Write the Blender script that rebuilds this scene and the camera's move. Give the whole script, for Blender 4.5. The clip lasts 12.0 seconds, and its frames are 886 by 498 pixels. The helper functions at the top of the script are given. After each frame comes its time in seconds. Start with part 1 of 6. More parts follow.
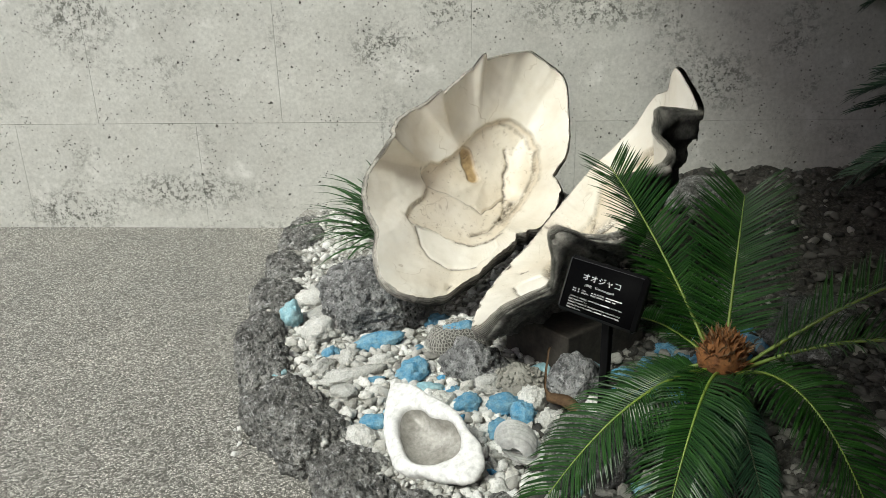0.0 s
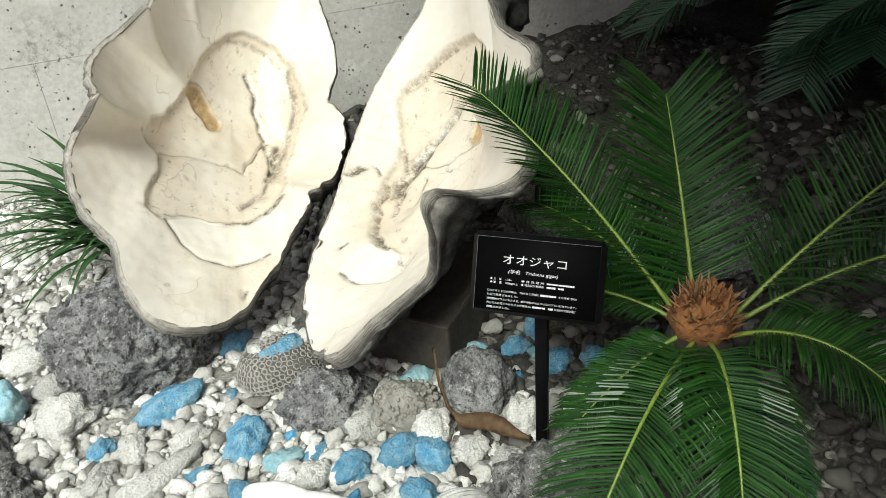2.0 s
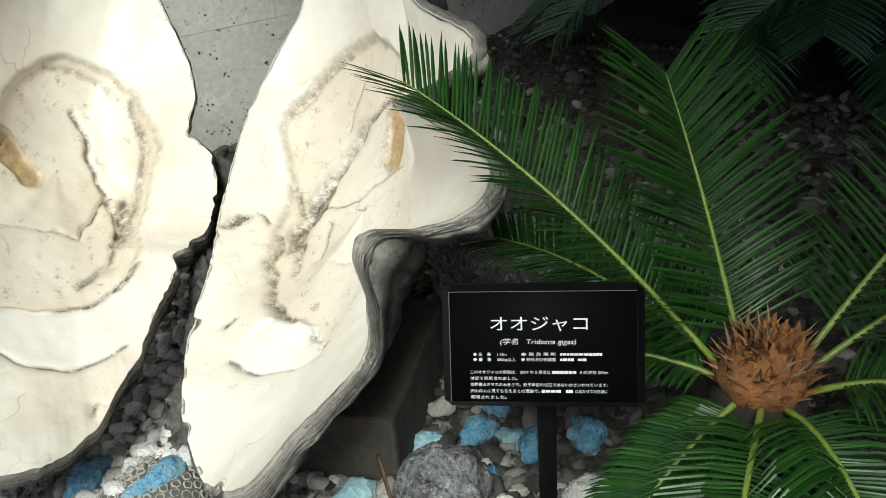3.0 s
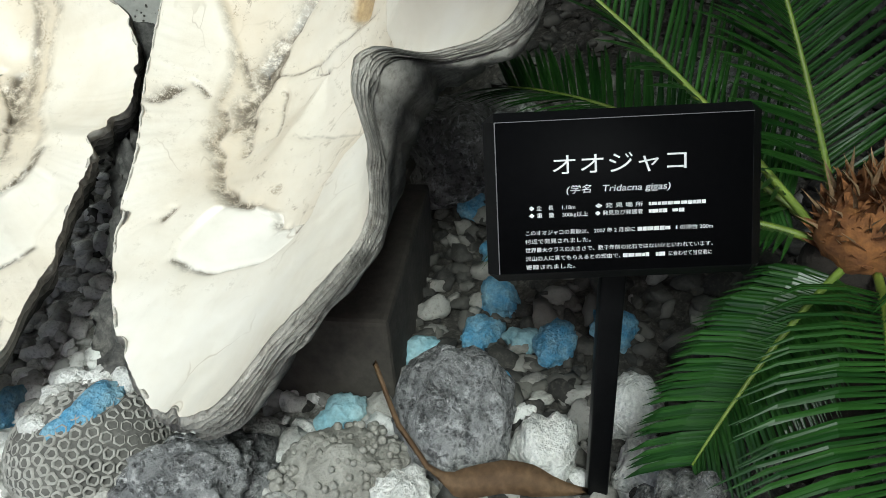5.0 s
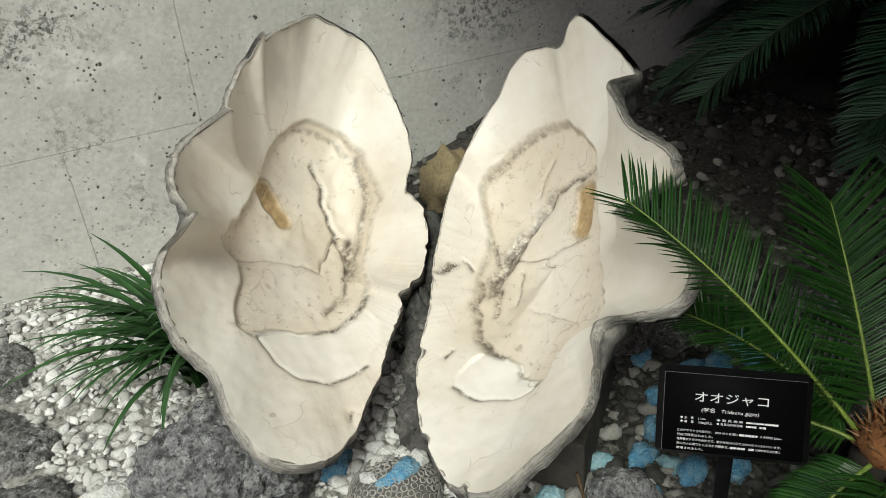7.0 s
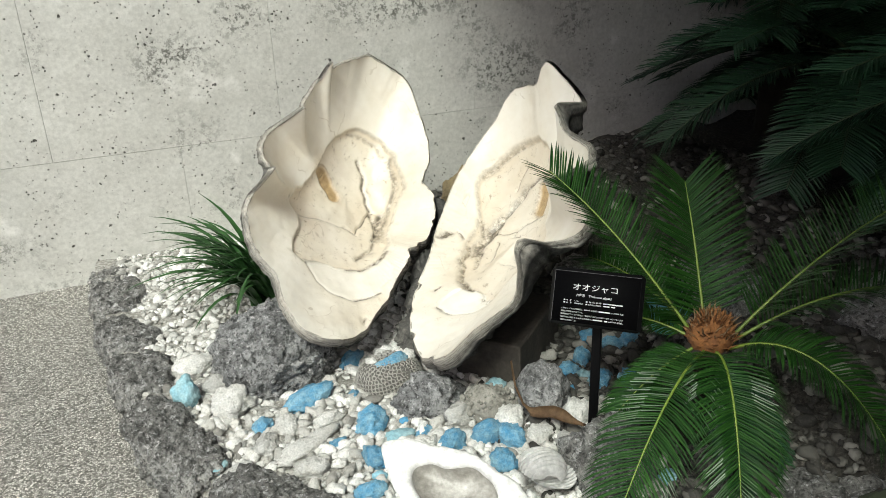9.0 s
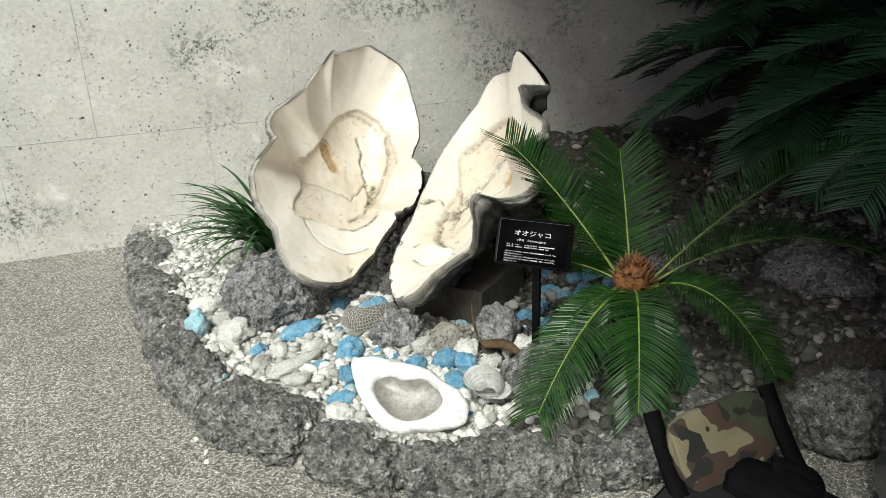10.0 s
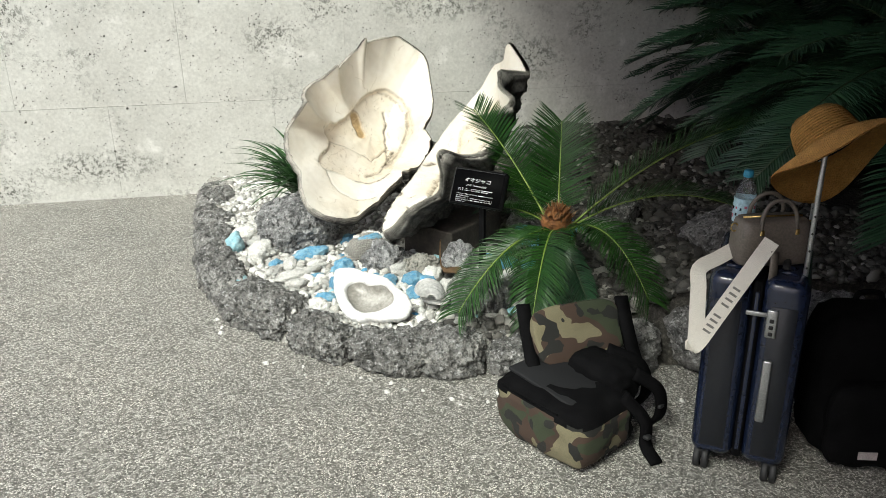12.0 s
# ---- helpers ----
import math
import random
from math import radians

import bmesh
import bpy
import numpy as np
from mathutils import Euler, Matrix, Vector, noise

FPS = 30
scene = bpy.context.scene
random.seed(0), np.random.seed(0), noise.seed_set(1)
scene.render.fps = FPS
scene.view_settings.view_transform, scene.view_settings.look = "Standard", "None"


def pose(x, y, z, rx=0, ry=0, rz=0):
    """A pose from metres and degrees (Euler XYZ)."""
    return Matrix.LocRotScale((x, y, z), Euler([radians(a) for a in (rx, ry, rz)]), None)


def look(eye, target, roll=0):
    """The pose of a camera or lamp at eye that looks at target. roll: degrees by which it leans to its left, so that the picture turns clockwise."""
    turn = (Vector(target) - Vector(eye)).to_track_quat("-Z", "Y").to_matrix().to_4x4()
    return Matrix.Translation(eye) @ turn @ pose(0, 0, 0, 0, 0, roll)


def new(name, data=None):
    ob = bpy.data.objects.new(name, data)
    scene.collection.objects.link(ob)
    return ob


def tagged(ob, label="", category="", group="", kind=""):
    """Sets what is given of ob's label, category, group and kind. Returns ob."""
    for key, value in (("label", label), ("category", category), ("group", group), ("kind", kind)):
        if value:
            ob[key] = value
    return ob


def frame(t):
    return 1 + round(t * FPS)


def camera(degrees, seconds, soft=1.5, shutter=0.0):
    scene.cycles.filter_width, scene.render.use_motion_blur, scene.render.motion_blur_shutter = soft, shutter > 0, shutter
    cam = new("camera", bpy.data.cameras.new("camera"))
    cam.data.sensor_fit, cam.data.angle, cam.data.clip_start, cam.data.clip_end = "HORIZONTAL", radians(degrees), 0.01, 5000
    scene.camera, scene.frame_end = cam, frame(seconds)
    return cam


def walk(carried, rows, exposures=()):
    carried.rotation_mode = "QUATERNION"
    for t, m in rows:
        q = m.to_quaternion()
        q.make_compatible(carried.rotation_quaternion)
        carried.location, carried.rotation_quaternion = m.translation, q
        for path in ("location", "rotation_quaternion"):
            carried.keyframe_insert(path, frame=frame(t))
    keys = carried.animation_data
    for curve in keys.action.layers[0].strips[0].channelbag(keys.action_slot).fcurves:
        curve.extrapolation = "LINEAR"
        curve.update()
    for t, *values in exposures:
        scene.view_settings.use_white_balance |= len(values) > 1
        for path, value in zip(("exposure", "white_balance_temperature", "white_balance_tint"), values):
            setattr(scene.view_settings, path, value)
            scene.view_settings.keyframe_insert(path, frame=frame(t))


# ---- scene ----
cam = camera(58.5, 12.0, soft=0.8)
PATH = [
    (0, (0.309, 0.226, 1.474), (0.162, 2.086, 0.753), -1.3),
    (0.5, (0.2, 0.449, 1.466), (0.112, 2.302, 0.717), -2.1),
    (1, (0.131, 0.676, 1.422), (0.203, 2.473, 0.548), -4.1),
    (1.5, (0.072, 0.908, 1.414), (0.351, 2.639, 0.454), -4.8),
    (2, (-0.024, 1.123, 1.386), (0.598, 2.728, 0.369), -4.5),
    (2.5, (-0.021, 1.374, 1.272), (0.863, 2.88, 0.298), -5.6),
    (2.7, (0.009, 1.475, 1.229), (0.917, 2.981, 0.276), -5.5),
    (4.3, (0.107, 1.759, 0.937), (1.196, 3.118, -0.046), -4.9),
    (4.5, (0.104, 1.771, 0.936), (1.169, 3.104, -0.107), -4.8),
    (5, (0.063, 1.828, 0.945), (1.093, 3.139, -0.16), -4.0),
    (5.5, (-0.075, 1.921, 1.043), (0.89, 3.17, -0.186), -2.8),
    (6, (-0.214, 1.898, 1.247), (0.729, 3.134, -0.011), -2.6),
    (6.5, (-0.274, 1.703, 1.435), (0.564, 3.051, 0.219), -4.6),
    (6.7, (-0.268, 1.608, 1.495), (0.502, 3.109, 0.42), -5.5),
    (8.3, (-0.514, 1.002, 1.568), (0.236, 2.651, 0.72), -3.0),
    (8.5, (-0.497, 0.871, 1.556), (0.236, 2.538, 0.728), -2.5),
    (9, (-0.491, 0.579, 1.563), (0.172, 2.294, 0.775), -2.1),
    (9.5, (-0.518, 0.325, 1.554), (0.126, 2.051, 0.775), -1.9),
    (10, (-0.418, 0.052, 1.536), (0.147, 1.816, 0.779), -2.0),
    (10.5, (-0.305, -0.2, 1.529), (0.129, 1.602, 0.777), -2.3),
    (11, (-0.242, -0.476, 1.516), (0.193, 1.325, 0.762), -1.5),
    (11.5, (-0.131, -0.7, 1.519), (0.292, 1.101, 0.758), -1.5),
    (12, (-0.05, -0.853, 1.527), (0.239, 0.988, 0.803), -0.9),
]
walk(cam, [(t, look(eye, target, roll)) for t, eye, target, roll in PATH], exposures=[(0.0, -0.48, 6500, 10), (0.5, -0.28, 6500, 10), (1.0, -0.17, 6500, 10), (2.5, -0.24, 6400, 9), (4.5, -0.42, 6000, 7), (5.0, -0.42, 6000, 7), (6.0, -0.31, 6350, 9), (6.6, -0.66, 6500, 10), (8.3, -0.36, 6500, 10), (10.0, -0.22, 6500, 10), (11.0, -0.15, 6500, 10), (12.0, 0.0, 6500, 10)])

# ---- light ----
SUN_DIR = Vector((-0.40, -0.50, 0.77)).normalized()
world = bpy.data.worlds.new("sky")
scene.world = world
world.use_nodes = True
wn = world.node_tree.nodes
sky = wn.new("ShaderNodeTexSky")
sky.sky_type = "NISHITA"
sky.sun_disc = False
sky.sun_elevation = math.asin(SUN_DIR.z)
sky.sun_rotation = math.atan2(SUN_DIR.x, SUN_DIR.y)
sky.dust_density = 4.0
sky.air_density = 0.6
world.node_tree.links.new(sky.outputs["Color"], wn["Background"].inputs["Color"])
wn["Background"].inputs["Strength"].default_value = 0.165
sun = new("sun", bpy.data.lights.new("sun", "SUN"))
sun.data.energy, sun.data.angle, sun.data.color = 4.2, radians(20), (0.93, 1.0, 0.90)
sun.matrix_world = look(SUN_DIR * 20, (0, 0, 0))


WALL_Y = 4.34


# ---- materials ----
def nodes_of(name, rough=0.7, metal=0.0):
    m = bpy.data.materials.new(name)
    m.use_nodes = True
    nt = m.node_tree
    b = nt.nodes["Principled BSDF"]
    b.inputs["Roughness"].default_value = rough
    b.inputs["Metallic"].default_value = metal
    return m, nt, b


def nd(nt, kind, **inputs):
    n = nt.nodes.new(kind)
    for k, v in inputs.items():
        n.inputs[k.replace("_", " ")].default_value = v
    return n


def ramp(nt, fac, stops):
    r = nt.nodes.new("ShaderNodeValToRGB")
    e = r.color_ramp.elements
    while len(e) < len(stops):
        e.new(0.5)
    for el, (p, c) in zip(e, stops):
        el.position = p
        el.color = (*c, 1) if len(c) == 3 else c
    nt.links.new(fac, r.inputs["Fac"])
    return r.outputs["Color"]


def mix(nt, fac, a, b, mode="MIX"):
    n = nt.nodes.new("ShaderNodeMix")
    n.data_type, n.blend_type = "RGBA", mode
    for sock, val in ((n.inputs["Factor"], fac), (n.inputs["A"], a), (n.inputs["B"], b)):
        if hasattr(val, "links"):
            nt.links.new(val, sock)
        elif isinstance(val, (int, float)):
            sock.default_value = val
        else:
            sock.default_value = (*val, 1)
    return n.outputs["Result"]


def coords(nt, scale=(1, 1, 1)):
    t = nt.nodes.new("ShaderNodeTexCoord")
    mp = nt.nodes.new("ShaderNodeMapping")
    mp.inputs["Scale"].default_value = scale
    nt.links.new(t.outputs["Object"], mp.inputs["Vector"])
    return mp.outputs["Vector"]


def noise_of(nt, vec, scale, detail=6.0, rough=0.6):
    n = nd(nt, "ShaderNodeTexNoise", Scale=scale, Detail=detail, Roughness=rough)
    nt.links.new(vec, n.inputs["Vector"])
    return n.outputs["Fac"]


def voro(nt, vec, scale, feature="F1", rnd=1.0):
    n = nd(nt, "ShaderNodeTexVoronoi", Scale=scale, Randomness=rnd)
    n.feature = feature
    nt.links.new(vec, n.inputs["Vector"])
    return n


def bump(nt, b, height, strength=0.5, dist=0.01, prev=None):
    n = nd(nt, "ShaderNodeBump", Strength=strength, Distance=dist)
    nt.links.new(height, n.inputs["Height"])
    if prev is not None:
        nt.links.new(prev, n.inputs["Normal"])
    nt.links.new(n.outputs["Normal"], b.inputs["Normal"])
    return n.outputs["Normal"]


def plain(name, c1, c2=None, scale=8.0, fine=90.0, rough=0.6, metal=0.0, bmp=0.25, dist=0.004, by_object=0.0, spec=0.5):
    """A surface in two tones: broad patches, fine grain and relief."""
    m, nt, b = nodes_of(name, rough, metal)
    b.inputs["Specular IOR Level"].default_value = spec
    v = coords(nt)
    c2 = c2 or tuple(x * 0.7 for x in c1)
    big, small = noise_of(nt, v, scale), noise_of(nt, v, fine, 4)
    c = mix(nt, ramp(nt, big, [(0.35, (0, 0, 0)), (0.68, (1, 1, 1))]), c1, c2)
    c = mix(nt, ramp(nt, small, [(0.3, (0.62, 0.62, 0.62)), (0.7, (1, 1, 1))]), (0, 0, 0), c)
    if by_object:
        oi = nt.nodes.new("ShaderNodeObjectInfo")
        c = mix(nt, by_object, c, ramp(nt, oi.outputs["Random"], [(0, (0.35, 0.35, 0.35)), (1, (1.5, 1.5, 1.5))]), "MULTIPLY")
    nt.links.new(c, b.inputs["Base Color"])
    if bmp:
        bump(nt, b, small, bmp, dist)
    return m


def concrete():
    """Old board-smooth concrete: pinholes, grey bloom, dark grime in patches."""
    m, nt, b = nodes_of("old_concrete", 0.85)
    v = coords(nt)
    big, mid, fine = noise_of(nt, v, 0.9, 5), noise_of(nt, v, 5, 8, 0.7), noise_of(nt, v, 60, 5)
    c = ramp(nt, big, [(0.3, (0.50, 0.497, 0.46)), (0.7, (0.66, 0.657, 0.61))])
    c = mix(nt, ramp(nt, mid, [(0.40, (0, 0, 0)), (0.75, (0.45, 0.45, 0.45))]), c, (0.44, 0.43, 0.385))
    c = mix(nt, ramp(nt, fine, [(0.3, (0.74, 0.74, 0.74)), (0.65, (1, 1, 1))]), (0.12, 0.12, 0.11), c)
    bent = mix(nt, 0.015, v, nd(nt, "ShaderNodeTexNoise", Scale=35.0).outputs["Color"])
    holes = voro(nt, bent, 52)
    dot = ramp(nt, holes.outputs["Distance"], [(0.16, (1, 1, 1)), (0.26, (0, 0, 0))])
    keep = ramp(nt, noise_of(nt, v, 9, 7, 0.8), [(0.52, (0, 0, 0)), (0.58, (1, 1, 1))])
    pit = mix(nt, 1.0, dot, keep, "MULTIPLY")
    holes2 = voro(nt, mix(nt, 0.02, v, nd(nt, "ShaderNodeTexNoise", Scale=60.0).outputs["Color"]), 12)
    dot2 = ramp(nt, holes2.outputs["Distance"], [(0.06, (1, 1, 1)), (0.10, (0, 0, 0))])
    lone = ramp(nt, noise_of(nt, v, 7, 5, 0.7), [(0.47, (0, 0, 0)), (0.53, (1, 1, 1))])
    pit = mix(nt, 1.0, pit, mix(nt, 1.0, dot2, lone, "MULTIPLY"), "LIGHTEN")
    # grime gathers in patches of fine specks
    speck = ramp(nt, noise_of(nt, v, 40, 8, 0.8), [(0.50, (0, 0, 0)), (0.55, (1, 1, 1))])
    where = ramp(nt, noise_of(nt, v, 2.6, 6, 0.65), [(0.54, (0, 0, 0)), (0.74, (1, 1, 1))])
    # old runs and blooms of lichen at their places on the wall
    for cx, cz, rx, rz in ((-0.30, 0.98, 0.22, 0.15), (0.02, 1.15, 0.16, 0.12), (-1.45, 0.22, 0.55, 0.14), (-2.1, 0.10, 0.4, 0.16), (1.35, 0.80, 0.32, 0.20), (-1.9, 1.2, 0.3, 0.3), (0.75, 1.15, 0.5, 0.12)):
        mp = nt.nodes.new("ShaderNodeMapping")
        mp.vector_type = "TEXTURE"
        mp.inputs["Location"].default_value = (cx, WALL_Y, cz)
        mp.inputs["Scale"].default_value = (rx, 5.0, rz)
        nt.links.new(v, mp.inputs["Vector"])
        ln = nt.nodes.new("ShaderNodeVectorMath")
        ln.operation = "LENGTH"
        nt.links.new(mp.outputs["Vector"], ln.inputs[0])
        spot = ramp(nt, ln.outputs["Value"], [(0.3, (1, 1, 1)), (1.0, (0, 0, 0))])
        patch = mix(nt, 1.0, spot, ramp(nt, noise_of(nt, v, 9, 6, 0.7), [(0.30, (0, 0, 0)), (0.46, (1, 1, 1))]), "MULTIPLY")
        where = mix(nt, 1.0, where, patch, "LIGHTEN")
    grime = mix(nt, 1.0, speck, where, "MULTIPLY")
    c = mix(nt, mix(nt, 0.9, (0, 0, 0), grime), c, (0.085, 0.085, 0.072))
    bloom = ramp(nt, noise_of(nt, v, 4.2, 7, 0.7), [(0.58, (0, 0, 0)), (0.70, (0.7, 0.7, 0.7))])
    c = mix(nt, bloom, c, (0.74, 0.73, 0.69))
    c = mix(nt, mix(nt, 0.95, (0, 0, 0), pit), c, (0.05, 0.046, 0.038))
    nt.links.new(c, b.inputs["Base Color"])
    n1 = bump(nt, b, mid, 0.25, 0.01)
    inv = nd(nt, "ShaderNodeInvert")
    nt.links.new(pit, inv.inputs["Color"])
    bump(nt, b, inv.outputs["Color"], 0.8, 0.006, n1)
    return m


def aggregate():
    """Washed concrete paving: small pale and dark stones."""
    m, nt, b = nodes_of("washed_aggregate", 0.8)
    v = coords(nt)
    cell = voro(nt, v, 160)
    edge = voro(nt, v, 160, "DISTANCE_TO_EDGE")
    sep = nt.nodes.new("ShaderNodeSeparateColor")
    nt.links.new(cell.outputs["Color"], sep.inputs["Color"])
    c = ramp(nt, sep.outputs["Red"], [(0.0, (0.08, 0.078, 0.07)), (0.26, (0.24, 0.236, 0.216)), (0.58, (0.47, 0.462, 0.425)), (1.0, (0.82, 0.81, 0.765))])
    gap = ramp(nt, edge.outputs["Distance"], [(0.03, (0, 0, 0)), (0.16, (1, 1, 1))])
    c = mix(nt, gap, (0.10, 0.096, 0.085), c)
    big = noise_of(nt, v, 1.3, 6)
    c = mix(nt, 1.0, c, ramp(nt, big, [(0.3, (0.80, 0.80, 0.79)), (0.7, (1.08, 1.06, 1.03))]), "MULTIPLY")
    nt.links.new(c, b.inputs["Base Color"])
    bump(nt, b, gap, 0.5, 0.004)
    return m


def lava(name, c1, c2, c3, pits=38.0):
    """Pitted reef limestone, weathered grey."""
    m, nt, b = nodes_of(name, 0.92)
    v = coords(nt)
    big, fine = noise_of(nt, v, 7, 8, 0.7), noise_of(nt, v, 70, 6, 0.75)
    c = ramp(nt, big, [(0.30, c1), (0.52, c2), (0.74, c3)])
    c = mix(nt, ramp(nt, fine, [(0.36, (0.05, 0.05, 0.05)), (0.52, (1, 1, 1))]), tuple(x * 0.3 for x in c1), c)
    fleck = ramp(nt, noise_of(nt, v, 48, 7, 0.8), [(0.53, (0, 0, 0)), (0.62, (0.85, 0.85, 0.85))])
    c = mix(nt, fleck, c, tuple(min(x * 1.25, 0.7) for x in c3))
    pit = ramp(nt, noise_of(nt, v, pits * 0.5, 4, 0.6), [(0.34, (0, 0, 0)), (0.47, (1, 1, 1))])
    pit2 = ramp(nt, voro(nt, v, pits * 1.4).outputs["Distance"], [(0.10, (0.45, 0.45, 0.45)), (0.34, (1, 1, 1))])
    both = mix(nt, 1.0, pit, pit2, "MULTIPLY")
    c = mix(nt, both, mix(nt, 0.6, c, (0.03, 0.03, 0.027)), c)
    moss = mix(nt, 1.0, ramp(nt, noise_of(nt, v, 3.5, 4), [(0.62, (0, 0, 0)), (0.74, (0.4, 0.4, 0.4))]), ramp(nt, fine, [(0.42, (0, 0, 0)), (0.55, (1, 1, 1))]), "MULTIPLY")
    c = mix(nt, moss, c, (0.12, 0.13, 0.06))
    nt.links.new(c, b.inputs["Base Color"])
    n1 = bump(nt, b, fine, 1.0, 0.022)
    bump(nt, b, both, 0.9, 0.016, n1)
    return m


def bed_soil():
    """Coral sand spread round the clam, running out into rubble soil darkened for the palms' shade."""
    m, nt, b = nodes_of("bed_soil", 0.95)
    v = coords(nt)
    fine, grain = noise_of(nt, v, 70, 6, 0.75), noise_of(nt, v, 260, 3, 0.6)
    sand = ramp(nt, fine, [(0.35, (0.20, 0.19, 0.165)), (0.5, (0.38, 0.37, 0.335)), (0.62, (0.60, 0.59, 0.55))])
    # rubble soil, its tones lowered to carry the shade under the palms
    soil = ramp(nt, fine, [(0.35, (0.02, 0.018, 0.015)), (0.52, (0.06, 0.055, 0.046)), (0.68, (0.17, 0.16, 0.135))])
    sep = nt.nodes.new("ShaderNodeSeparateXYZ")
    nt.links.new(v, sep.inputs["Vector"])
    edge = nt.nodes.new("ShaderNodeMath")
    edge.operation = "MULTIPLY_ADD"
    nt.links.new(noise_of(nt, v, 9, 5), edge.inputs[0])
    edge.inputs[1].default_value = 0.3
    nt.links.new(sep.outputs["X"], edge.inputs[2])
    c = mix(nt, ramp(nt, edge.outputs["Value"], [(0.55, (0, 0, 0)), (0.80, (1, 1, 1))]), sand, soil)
    nt.links.new(c, b.inputs["Base Color"])
    n1 = bump(nt, b, fine, 0.9, 0.015)
    bump(nt, b, grain, 0.6, 0.004, n1)
    return m


def pebbles(name, stops, bmp=0.5):
    """Loose stones: every stone its own tone, with fine coral grain."""
    m, nt, b = nodes_of(name, 0.85)
    v = coords(nt)
    g = nt.nodes.new("ShaderNodeNewGeometry")
    c = ramp(nt, g.outputs["Random Per Island"], stops)
    fine = noise_of(nt, v, 150, 5, 0.75)
    c = mix(nt, ramp(nt, fine, [(0.34, (0.5, 0.5, 0.5)), (0.50, (1, 1, 1))]), (0.12, 0.11, 0.09), c)
    nt.links.new(c, b.inputs["Base Color"])
    bump(nt, b, fine, bmp, 0.006)
    return m


def nacre():
    """The clam's porcelain inside: cream, with brown stains along the scars (red), ochre pits (green), the tan basin (blue) and the chalk-white shelf (alpha) of the stain attribute."""
    m, nt, b = nodes_of("shell_inside", 0.40)
    v = coords(nt)
    big, fine = noise_of(nt, v, 3.2, 5), noise_of(nt, v, 55, 6, 0.7)
    c = ramp(nt, big, [(0.3, (0.58, 0.52, 0.425)), (0.48, (0.68, 0.64, 0.56)), (0.68, (0.76, 0.735, 0.68))])
    a = nt.nodes.new("ShaderNodeAttribute")
    a.attribute_name = "stain"
    sep = nt.nodes.new("ShaderNodeSeparateColor")
    nt.links.new(a.outputs["Color"], sep.inputs["Color"])
    tan = mix(nt, 1.0, sep.outputs["Blue"], ramp(nt, noise_of(nt, v, 6, 6), [(0.3, (0.25, 0.25, 0.25)), (0.7, (0.9, 0.9, 0.9))]), "MULTIPLY")
    c = mix(nt, tan, c, (0.53, 0.43, 0.30))
    c = mix(nt, mix(nt, 0.22, (0, 0, 0), a.outputs["Alpha"]), c, (0.78, 0.76, 0.705))
    # grey growth streaks and hairline cracks, thin and broken
    web = voro(nt, mix(nt, 0.10, v, nd(nt, "ShaderNodeTexNoise", Scale=9.0).outputs["Color"]), 7, "DISTANCE_TO_EDGE")
    hair = ramp(nt, web.outputs["Distance"], [(0.004, (1, 1, 1)), (0.014, (0, 0, 0))])
    some = ramp(nt, noise_of(nt, v, 5, 3), [(0.52, (0, 0, 0)), (0.62, (0.6, 0.6, 0.6))])
    c = mix(nt, mix(nt, 1.0, hair, some, "MULTIPLY"), c, (0.40, 0.34, 0.26))
    worn = ramp(nt, noise_of(nt, v, 40, 9, 0.85), [(0.40, (0, 0, 0)), (0.54, (1, 1, 1))])
    c = mix(nt, mix(nt, 1.0, sep.outputs["Red"], worn, "MULTIPLY"), c, (0.105, 0.085, 0.06))
    # brown crumbs of old skin left round the scars
    crumb = ramp(nt, noise_of(nt, v, 34, 9, 0.85), [(0.565, (0, 0, 0)), (0.61, (0.95, 0.95, 0.95))])
    c = mix(nt, mix(nt, 1.0, crumb, sep.outputs["Blue"], "MULTIPLY"), c, (0.22, 0.17, 0.11))
    c = mix(nt, sep.outputs["Green"], c, ramp(nt, fine, [(0.3, (0.24, 0.155, 0.075)), (0.7, (0.52, 0.38, 0.20))]))
    nt.links.new(c, b.inputs["Base Color"])
    bump(nt, b, noise_of(nt, v, 26, 7, 0.7), 0.25, 0.006)
    return m


def crust():
    """The clam's outside: grey weathered growth layers, toned darker for the shade under the rim."""
    m, nt, b = nodes_of("shell_outside", 0.9)
    v = coords(nt)
    a = nt.nodes.new("ShaderNodeAttribute")
    a.attribute_name = "stain"
    sep = nt.nodes.new("ShaderNodeSeparateColor")
    nt.links.new(a.outputs["Color"], sep.inputs["Color"])
    big, fine = noise_of(nt, v, 9, 8, 0.7), noise_of(nt, v, 80, 6, 0.75)
    c = ramp(nt, big, [(0.3, (0.045, 0.045, 0.042)), (0.5, (0.12, 0.115, 0.105)), (0.75, (0.30, 0.285, 0.25))])
    c = mix(nt, ramp(nt, fine, [(0.38, (0.2, 0.2, 0.2)), (0.62, (1, 1, 1))]), (0.035, 0.035, 0.032), c)
    pale = ramp(nt, fine, [(0.30, (0.36, 0.31, 0.25)), (0.5, (0.74, 0.70, 0.62))])
    c = mix(nt, sep.outputs["Red"], c, pale)
    nt.links.new(c, b.inputs["Base Color"])
    bump(nt, b, fine, 0.8, 0.008)
    return m


